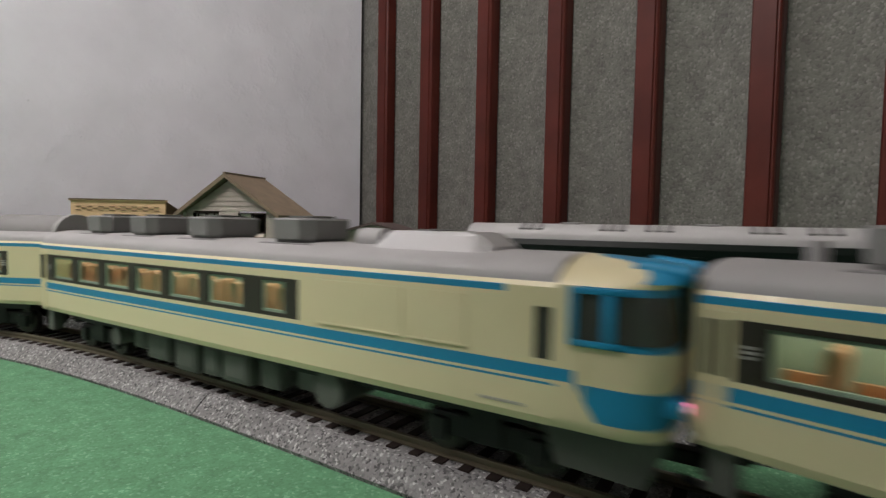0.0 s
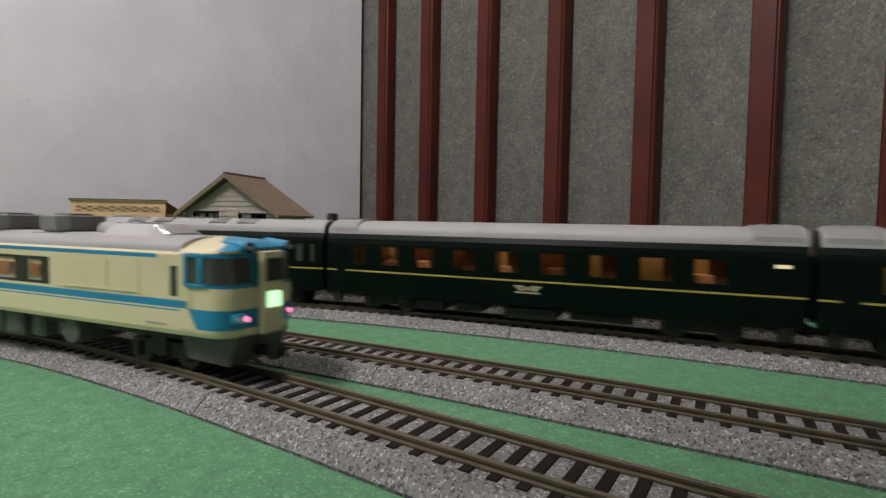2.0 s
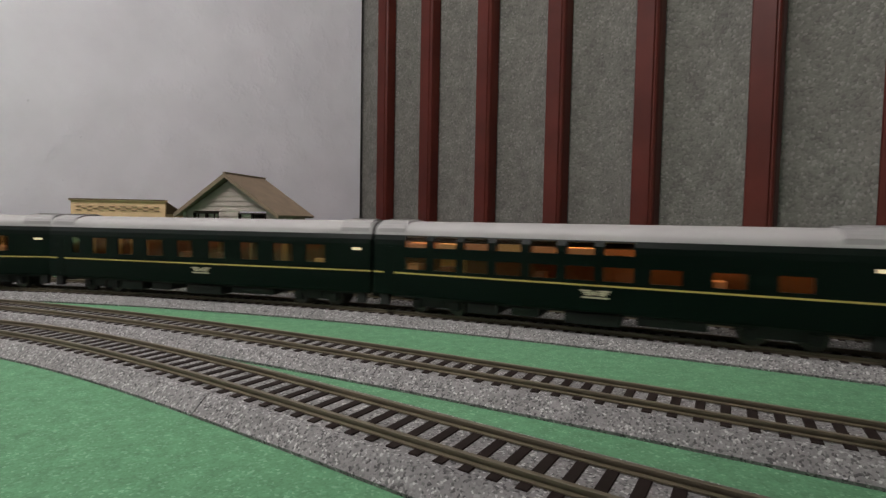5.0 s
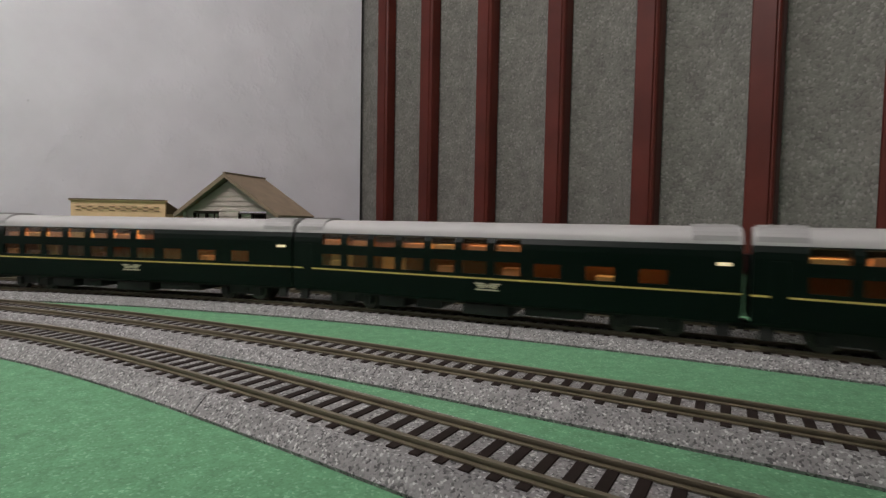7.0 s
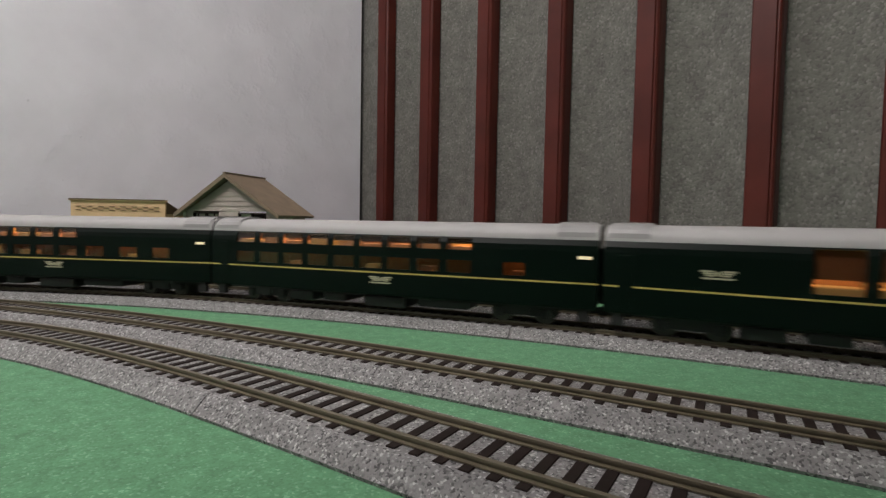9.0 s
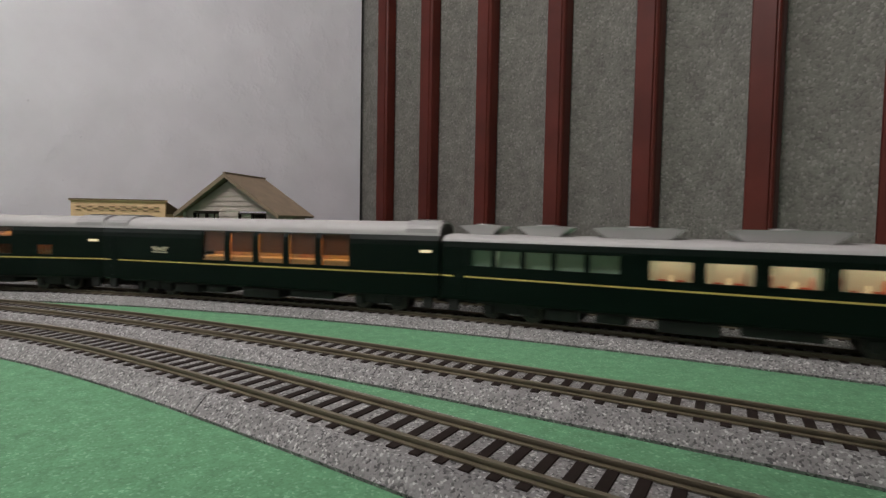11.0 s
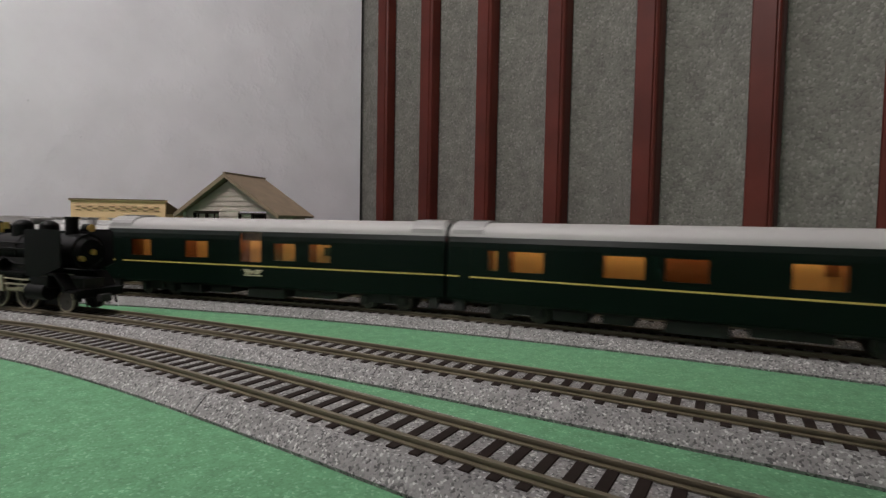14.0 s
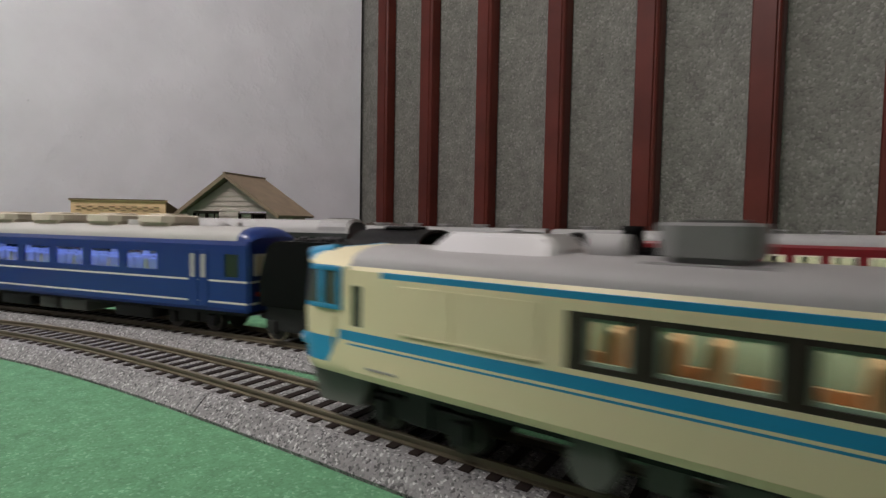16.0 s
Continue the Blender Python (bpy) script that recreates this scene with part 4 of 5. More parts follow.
    for sy in (-1, 1):
        for sx in (-1, 1):
            part("footstep", bx(*sorted((sx * (half - 0.004), sx * (half - 0.010))), *sorted((sy * 0.0130, sy * 0.0165)), 0.0040, 0.0112, bevel=0.0004), M_BLACK, car)
    return car


M_ROOFLIGHT = mat("pale_grey_roof_unit", (0.29, 0.29, 0.285), 0.5, 0, 0.05, 50)


def generator_van():
    car = thing("generator_van", "dark green baggage van with a louvred silver roof", "model train", "dark green sleeping-car train")
    half = 0.114
    prof = [(0.0178, 0.0110), (0.0180, 0.0120), (0.0180, 0.0415), (0.0176, 0.0445), (0.0163, 0.0475)]
    for side in (-1, 1):
        holes = [(-half + 0.0330, -half + 0.0420, 0.0300, 0.0405), (-half + 0.0145, -half + 0.0195, 0.0290, 0.0405), (-half + 0.0060, -half + 0.0090, 0.0290, 0.0405)]
        bm, width = skin(prof, -half, half, holes, [(0.0241, 0.0250, 1)], 0.0009, side)
        part("side_wall", bm, [M_GREEN, M_GOLD], car)
        for k, h in enumerate(holes):
            pane(car, width, *h, side, G_PALE if k == 0 else G_DARK_SOLID)
        y0, y1 = sorted((side * 0.0178, side * 0.0183))
        for a in (-0.055, -0.010, 0.045):
            part("shutter_door", bx(a, a + 0.022, y0, y1, 0.0130, 0.0410, bevel=0.0002), M_GREEN, car)
        for a in (-0.062, -0.040, 0.005, 0.027, 0.070):
            g = bmesh.new()
            for k in range(3):
                y0, y1 = sorted((side * 0.0095, side * 0.0142))
                loft(g, [[(a + k * 0.0048 + dx, side * 0.0142, 0.0520), (a + k * 0.0048 + dx, side * 0.0090, 0.0548), (a + k * 0.0048 + dx, side * 0.0090, 0.0560), (a + k * 0.0048 + dx, side * 0.0146, 0.0533)] for dx in (0, 0.0036)])
            bmesh.ops.recalc_face_normals(g, faces=g.faces)
            part("roof_louvre", g, M_ACGREY, car, "grey roof louvre panel")
    roof(car, -half, half, 0.0163, 0.0475, 0.0560, M_SILVER)
    for a in (-0.015, 0.052):
        part("roof_hatch", bx(a, a + 0.010, -0.004, 0.006, 0.0556, 0.0568, bevel=0.0004), M_ACGREY, car)
    end_wall(car, half - 0.001, 0.001, 0.0172, 0.0120, shoulder(0.0160, 0.0475, 0.0552), M_GREEN, False, 1)
    end_wall(car, -half, 0.001, 0.0172, 0.0120, shoulder(0.0160, 0.0475, 0.0552), M_GREEN, True, -1)
    part("front_window", bx(half, half + 0.0008, -0.0130, 0.0130, 0.0285, 0.0410), G_DARK_SOLID, car)
    g = cyl(bmesh.new(), (-half + 0.002, 0, 0.0540), (-half + 0.002, 0, 0.0605), 0.0042, 0.0034, seg=12)
    part("exhaust_stub", g, M_BLACK, car, "black exhaust stub")
    part("gangway_door", bx(-half - 0.0026, -half - 0.0004, -0.0048, 0.0048, 0.0130, 0.0430), M_ROOFLIGHT, car, "pale grey gangway door")
    coupler(car, half, 1)
    coupler(car, -half, -1)
    bogie(car, 0.078)
    bogie(car, -0.078)
    part("underframe", bx(-half + 0.004, half - 0.004, -0.013, 0.013, 0.0090, 0.0112), M_BLACK, car)
    plain_box("underfloor_box", car, -0.050, 0.040, -0.0135, 0.0135, 0.0040, 0.0095, M_BLACK)
    return car


def mm(*v):
    return [(v[i] / 1000, v[i + 1] / 1000) for i in range(0, len(v), 2)]


def green_train():
    single = mm(21.5, 28, 40, 52.5, 63, 76, 88, 101.5, 113.5, 126, 139, 151.5, 164, 177, 188.5, 203, 212.5, 226)
    eight = mm(*[v for i in range(7) for v in (22 + 19.3 * i, 36.5 + 19.3 * i)])
    nine = mm(*[v for i in range(9) for v in (21.5 + 19.0 * i, 36 + 19.0 * i)])
    plain = "dark green sleeping car with a gold line and silver roof"
    return [
        generator_van(),
        sleeper_car(plain, square=single, lamp=mm(245, 251)[0], badge=0.132),
        sleeper_car("dark green sleeping car with gold line and dim windows", square=single, lamp=mm(245, 251)[0], badge=0.133),
        sleeper_car("dark green twin-deck sleeping car with two window rows", low=eight + mm(160, 174, 187, 201, 213, 226), up=eight, lamp=mm(247, 253)[0], badge=0.134),
        sleeper_car("dark green twin-deck sleeping car with amber window rows", low=eight + mm(160, 174, 187, 201, 213, 226), up=eight, lamp=mm(247, 253)[0], badge=0.134),
        sleeper_car("dark green twin-deck sleeping car with nine window pairs", low=nine + mm(207, 219), up=nine, lamp=mm(247, 254)[0], badge=0.131),
        sleeper_car("dark green lounge car with tall windows curving into the roof", tall=mm(88, 106, 110.5, 128.5, 133, 151.5, 156, 175, 179.5, 199), lamp=mm(246, 253)[0], badge=0.052, badge_z=0.0335, kind="salon"),
        sleeper_car("dark green dining car with red chairs and silver roof units", low=mm(18, 31, 34, 48, 51, 65, 68, 82.5, 85.5, 100), square=mm(114, 133, 138.5, 158, 164, 183.5, 189.5, 209, 215, 234.5), badge=0.244, badge_z=0.0352, kind="diner", glow=L_COOL),
        sleeper_car("dark green suite car with large amber windows", square=mm(22, 40, 70, 89, 141, 157, 167, 182.5), tall=mm(115, 131.5), badge=0.125, kind="suite", patch=mm(167, 182.5)),
        sleeper_car("dark green tail suite car with amber windows and tail lamps", square=mm(25.5, 31, 38, 57.5, 88.5, 108, 117.5, 136, 168.5, 188, 237, 249), badge=0.211, badge_z=0.0335, kind="suite", tail=True),
    ]


# ---- steam engine, tender and blue coaches on the middle line ----
def driver_mesh(r):
    bm = bmesh.new()
    n = 28
    for ra, rb, ya, yb in ((r, r - 0.0014, -0.0012, 0.0012), (r + 0.0009, r - 0.001, 0.0008, 0.0016)):
        loft(bm, [[(c[0] * math.cos(2 * math.pi * i / n), c[1], c[0] * math.sin(2 * math.pi * i / n)) for c in ((ra, ya), (ra, yb), (rb, yb), (rb, ya))] for i in range(n + 1)], cap=False)
    cyl(bm, (0, -0.0016, 0), (0, 0.0012, 0), 0.0022, seg=12)
    a0 = math.pi * 0.75
    pts = [((r - 0.0012) * math.cos(a0 + math.pi / 2 * i / 6), (r - 0.0012) * math.sin(a0 + math.pi / 2 * i / 6)) for i in range(7)]
    loft(bm, [[(x, y, z) for x, z in pts] for y in (-0.0008, 0.0006)])
    cyl(bm, (0.0045, -0.0028, 0), (0.0045, 0, 0), 0.0009, seg=10)
    return mesh_of(bm, [M_WHEEL], True)


TURNING = []        # wheels and rods of the engine: object, home pose, kind, radius


def steam_engine():
    e = thing("steam_locomotive", "small black steam locomotive with smoke deflectors and brass trim", "model locomotive")
    bm = bmesh.new()
    cyl(bm, (-0.026, 0, 0.0345), (0.040, 0, 0.0345), 0.0098, seg=28)
    part("boiler", bm, M_SOOT, e, smooth=True)
    bm = bmesh.new()
    cyl(bm, (0.040, 0, 0.0345), (0.066, 0, 0.0345), 0.0104, seg=28)
    cyl(bm, (0.066, 0, 0.0345), (0.0685, 0, 0.0345), 0.0092, 0.0072, seg=28)
    part("smokebox", bm, M_SOOT, e, smooth=True)
    bm = bmesh.new()
    cyl(bm, (0.0685, 0, 0.0345), (0.0700, 0, 0.0345), 0.0018, seg=12)
    part("smokebox_handle", bm, M_BRASS, e)
    for x in (-0.022, -0.002, 0.020, 0.040):
        g = bmesh.new()
        cyl(g, (x - 0.0006, 0, 0.0345), (x + 0.0006, 0, 0.0345), 0.0102 if x < 0.03 else 0.0106, seg=28)
        part("boiler_band", g, M_SOOT, e, smooth=True)
    g = bmesh.new()
    cyl(g, (0.053, 0, 0.0435), (0.053, 0, 0.0535), 0.0036, 0.0034, seg=18)
    cyl(g, (0.053, 0, 0.0535), (0.053, 0, 0.0550), 0.0040, 0.0038, seg=18)
    part("chimney", g, M_SOOT, e, smooth=True)
    for x, r in ((0.0125, 0.0056), (0.0345, 0.0052)):
        g = bmesh.new()
        cyl(g, (x, 0, 0.0425), (x, 0, 0.0490), r * 1.05, r, seg=18)
        bmesh.ops.create_uvsphere(g, u_segments=18, v_segments=10, radius=r, matrix=Matrix.Translation((x, 0, 0.0488)) @ Matrix.Diagonal((1, 1, 0.72, 1)))
        part("dome", g, M_SOOT, e, "rounded black dome", True)
    g = cyl(bmesh.new(), (0.0045, -0.0042, 0.0470), (0.0045, -0.0042, 0.0510), 0.0014, seg=10)
    part("safety_valve", g, M_BRASS, e)
    for y in (-0.003, 0.001):
        g = cyl(bmesh.new(), (-0.008, y, 0.0440), (-0.008, y, 0.0505), 0.0008, seg=8)
        part("whistle", g, M_BRASS, e)
    g = cyl(bmesh.new(), (0.0630, 0, 0.0485), (0.0680, 0, 0.0485), 0.0025, seg=16)
    lamp = part("head_lamp", g, M_SOOT, e, "round headlamp with a brass rim", True)
    g = bmesh.new()
    cyl(g, (0.0680, 0, 0.0485), (0.0688, 0, 0.0485), 0.0023, seg=16)
    part("lamp_rim", g, M_BRASS, lamp, smooth=True)
    g = cyl(bmesh.new(), (0.0690, -0.0075, 0.0310), (0.0712, -0.0075, 0.0310), 0.0016, seg=12)
    part("marker_lamp", g, M_BRASS, e, "brass marker lamp")
    # running board and front beam
    g = bmesh.new()
    for sy in (-1, 1):
        box(g, -0.030, 0.060, *sorted((sy * 0.0085, sy * 0.0160)), 0.0212, 0.0224, bevel=0.0002)
        loft(g, [[(0.060, sy * 0.0085, 0.0212), (0.060, sy * 0.0160, 0.0212), (0.060, sy * 0.0160, 0.0224), (0.060, sy * 0.0085, 0.0224)], [(0.068, sy * 0.0085, 0.0128), (0.068, sy * 0.0160, 0.0128), (0.068, sy * 0.0160, 0.0140), (0.068, sy * 0.0085, 0.0140)]])
    bmesh.ops.recalc_face_normals(g, faces=g.faces)
    part("running_board", g, M_SOOT, e)
    part("front_deck", bx(0.064, 0.0735, -0.0150, 0.0150, 0.0118, 0.0134, bevel=0.0003), M_SOOT, e)
    part("buffer_beam", bx(0.0730, 0.0745, -0.0150, 0.0150, 0.0085, 0.0134, bevel=0.0003), M_SOOT, e)
    g = bmesh.new()
    for y in (-0.009, -0.004, 0.004, 0.009):
        cyl(g, (0.0745, y, 0.0095), (0.0762, y, 0.0040), 0.0006, seg=6)
    part("brake_hose", g, M_SOOT, e)
    coupler(e, 0.0745, 1)
    g = bmesh.new()
    box(g, -0.045, 0.052, -0.0062, 0.0062, 0.0030, 0.0190)
    box(g, 0.052, 0.070, -0.0062, 0.0062, 0.0080, 0.0190)
    box(g, -0.030, 0.034, -0.0095, 0.0095, 0.0190, 0.0300)
    part("main_frame", g, M_BLACK, e)
    # deflectors
    for sy in (-1, 1):
        g = bmesh.new()
        y0, y1 = sorted((sy * 0.0158, sy * 0.0164))
        out = [(0.0375, 0.0205), (0.0500, 0.0205), (0.0655, 0.0265), (0.0655, 0.0462), (0.0640, 0.0475), (0.0390, 0.0475), (0.0375, 0.0460)]
        loft(g, [[(x, y, z) for x, z in out] for y in (y0, y1)])
        bmesh.ops.recalc_face_normals(g, faces=g.faces)
        part("smoke_deflector", g, M_SOOT, e, "flat black smoke deflector")
        # cylinder block
        g = bmesh.new()
        cyl(g, (0.0385, sy * 0.0130, 0.0118), (0.0530, sy * 0.0130, 0.0118), 0.0050, seg=16)
        box(g, 0.0410, 0.0550, *sorted((sy * 0.0095, sy * 0.0160)), 0.0140, 0.0212, bevel=0.0006)
        part("cylinder_block", g, M_SOOT, e, smooth=True)
        part("slide_bar", bx(0.018, 0.0400, *sorted((sy * 0.0140, sy * 0.0150)), 0.0146, 0.0156), M_STEEL, e)
        g = bmesh.new()
        cyl(g, (0.0140, sy * 0.0150, 0.0185), (0.0385, sy * 0.0150, 0.0178), 0.0005, seg=6)
        part("radius_rod", g, M_STEEL, e, "thin steel valve rod")
        g = bmesh.new()
        cyl(g, (-0.0010, sy * 0.0152, 0.0100), (0.0150, sy * 0.0152, 0.0120), 0.0005, seg=6)
        part("eccentric_rod", g, M_STEEL, e, "thin steel valve rod")
        g = bmesh.new()
        for a, b in (((-0.018, 0.0300), (0.012, 0.0300)), ((0.012, 0.0300), (0.022, 0.0262)), ((0.022, 0.0262), (0.036, 0.0262)), ((-0.012, 0.0360), (0.030, 0.0352))):
            cyl(g, (a[0], sy * 0.0108, a[1]), (b[0], sy * 0.0108, b[1]), 0.0006, seg=6)
        part("boiler_pipe", g, M_SOOT, e)
        part("valve_guide", bx(0.014, 0.0180, *sorted((sy * 0.0138, sy * 0.0158)), 0.0105, 0.0200, bevel=0.0003), M_STEEL, e)
        g = cyl(bmesh.new(), (-0.020, sy * 0.0100, 0.0395), (0.060, sy * 0.0112, 0.0385), 0.0005, seg=6)
        part("handrail", g, M_SOOT, e)
        g = cyl(bmesh.new(), (0.000, sy * 0.0130, 0.0268), (0.016, sy * 0.0130, 0.0268), 0.0032, seg=12)
        part("air_tank", g, M_SOOT, e, smooth=True)
        for x in (-0.020, 0.005, 0.030):
            w = part("driving_wheel", DRIVER, None, e, at=pose(x, sy * 0.0088, 0.0090, 0, 0, 0 if sy < 0 else 180))
            part("wheel_rim", TYRE, None, w)
            for k in range(12):
                part("spoke", SPOKE, None, w, at=pose(0, 0, 0, 0, 30 * k, 0))
            TURNING.append((w, (x, sy * 0.0088, 0.0090), "wheel", sy))
        g = bmesh.new()
        box(g, -0.0215, 0.0315, -0.0004, 0.0004, -0.0007, 0.0007, bevel=0.0002)
        for x in (-0.020, 0.005, 0.030):
            cyl(g, (x, -0.0007, 0), (x, 0.0007, 0), 0.0016, seg=10)
        r = part("coupling_rod", g, M_STEEL, e, "steel coupling rod", True)
        TURNING.append((r, (0, sy * 0.0122, 0.0090), "rod", sy))
        g = bmesh.new()
        box(g, -0.0010, 0.0270, -0.0004, 0.0004, -0.0007, 0.0007, bevel=0.0002)
        cyl(g, (0, -0.0007, 0), (0, 0.0007, 0), 0.0015, seg=10)
        box(g, 0.0245, 0.0300, -0.0009, 0.0009, -0.0016, 0.0016, bevel=0.0003)
        r = part("connecting_rod", g, M_STEEL, e, "steel connecting rod", True)
        TURNING.append((r, (0.005, sy * 0.0134, 0.0090), "main", sy))
        for x in (0.0605,):
            w = part("pilot_wheel", PILOT, None, e, at=pose(x, sy * 0.0085, 0.0062, 0, 0, 0 if sy < 0 else 180))
            part("wheel_rim", PTYRE, None, w)
            TURNING.append((w, (x, sy * 0.0085, 0.0062), "pilot", sy))
        g = bmesh.new()
        box(g, -0.030, 0.034, *sorted((sy * 0.0062, sy * 0.0150)), 0.0195, 0.0213)
        part("side_valance", g, M_SOOT, e)
    # cab
    for sy in (-1, 1):
        bm, width = skin([(0.0160, 0.0170), (0.0160, 0.0445)], -0.048, -0.024, [(-0.0455, -0.0390, 0.0330, 0.0415), (-0.0345, -0.0280, 0.0330, 0.0415)], [], 0.0008, sy)
        side = part("cab_side", bm, M_SOOT, e)
        y0, y1 = sorted((sy * 0.0160, sy * 0.0163))
        g = bmesh.new()
        box(g, -0.0405, -0.0315, y0, y1, 0.0282, 0.0306)
        part("number_plate", g, M_BRASS, side, "brass number plate")
        g = bmesh.new()
        y0, y1 = sorted((sy * 0.0163, sy * 0.0164))
        for k in range(5):
            box(g, -0.0399 + k * 0.0017, -0.0388 + k * 0.0017, y0, y1, 0.0287, 0.0301)
        part("plate_bars", g, M_BLACK, side)
        g = bmesh.new()
        for a, b in ((-0.0455, -0.0390), (-0.0345, -0.0280)):
            y0, y1 = sorted((sy * 0.0153, sy * 0.0161))
            for q in ((a, a + 0.0007, 0.0330, 0.0415), (b - 0.0007, b, 0.0330, 0.0415), (a, b, 0.0330, 0.0337), (a, b, 0.0408, 0.0415)):
                box(g, q[0], q[1], y0, y1, q[2], q[3])
        part("cab_window_frame", g, M_TIE, side)
    part("cab_front", bx(-0.0250, -0.0240, -0.0160, 0.0160, 0.0224, 0.0450), M_SOOT, e)
    prof = [(0.0185 * math.cos(math.pi * i / 12), 0.0440 + 0.0082 * math.sin(math.pi * i / 12)) for i in range(13)]
    bm = loft(bmesh.new(), [[(x, y, z) for y, z in prof + [(y * 0.95, z - 0.0009) for y, z in reversed(prof)]] for x in (-0.052, -0.0205)])
    part("cab_roof", bm, M_SOOT, e, smooth=True)
    part("roof_vent", bx(-0.0430, -0.0290, -0.0060, 0.0060, 0.0516, 0.0533, bevel=0.0006), M_SOOT, e)
    part("cab_floor", bx(-0.050, -0.024, -0.0155, 0.0155, 0.0170, 0.0185), M_BLACK, e)
    for sy in (-1, 1):
        part("cab_step", bx(-0.047, -0.042, *sorted((sy * 0.0130, sy * 0.0158)), 0.0040, 0.0170, bevel=0.0003), M_SOOT, e)
    return e


def tender():
    t = thing("tender", "flat black locomotive tender with sloping coal bunker", "model locomotive")
    out = [(-0.0255, 0.0165), (0.0270, 0.0165), (0.0270, 0.0445), (0.0170, 0.0450), (0.0140, 0.0458), (-0.0160, 0.0458), (-0.0210, 0.0430), (-0.0255, 0.0280)]
    g = bmesh.new()
    loft(g, [[(x, y, z) for x, z in out] for y in (-0.0158, 0.0158)])
    bmesh.ops.recalc_face_normals(g, faces=g.faces)
    bmesh.ops.bevel(g, geom=list(g.edges), offset=0.0006, segments=2, affect="EDGES")
    part("tank", g, M_SOOT, t, smooth=True)
    rng = random.Random(5)
    g = bmesh.new()
    for _ in range(60):
        p = Vector((rng.uniform(-0.012, 0.012), rng.uniform(-0.011, 0.011), 0.0457 + rng.uniform(-0.0005, 0.001)))
        bmesh.ops.create_icosphere(g, subdivisions=1, radius=rng.uniform(0.0009, 0.0018), matrix=Matrix.Translation(p))
    part("coal_load", g, M_BLACK, t, "heap of black coal")
    part("frame", bx(-0.0240, 0.0250, -0.0125, 0.0125, 0.0055, 0.0165), M_BLACK, t)
    for x in (-0.0200, 0.0010, 0.0190):
        for sy in (-1, 1):
            w = part("wheel", PILOT, None, t, at=pose(x, sy * 0.0085, 0.0062, 0, 0, 0 if sy < 0 else 180))
            part("wheel_rim", PTYRE, None, w)
            part("axle_box", bx(x - 0.0022, x + 0.0022, *sorted((sy * 0.0115, sy * 0.0135)), 0.0040, 0.0100, bevel=0.0004), M_BLACK, t)
            TURNING.append((w, (x, sy * 0.0085, 0.0062), "pilot", sy))
    coupler(t, -0.0250, -1)
    return t


DRIVER, PILOT = driver_mesh(0.0090), wheel_mesh(0.0054)
SPOKE = mesh_of(cyl(bmesh.new(), (0.0018, 0, 0), (0.0080, 0, 0), 0.00038, 0.0003, seg=6), M_WHEEL)


def tyre(r):
    bm = bmesh.new()
    n = 32
    loft(bm, [[(c[0] * math.cos(2 * math.pi * i / n), c[1], c[0] * math.sin(2 * math.pi * i / n)) for c in ((r, -0.0014), (r, -0.0004), (r - 0.0007, -0.0004), (r - 0.0007, -0.0014))] for i in range(n + 1)], cap=False)
    bmesh.ops.recalc_face_normals(bm, faces=bm.faces)
    return mesh_of(bm, M_STEEL, True)


TYRE, PTYRE = tyre(0.0091), tyre(0.0062)


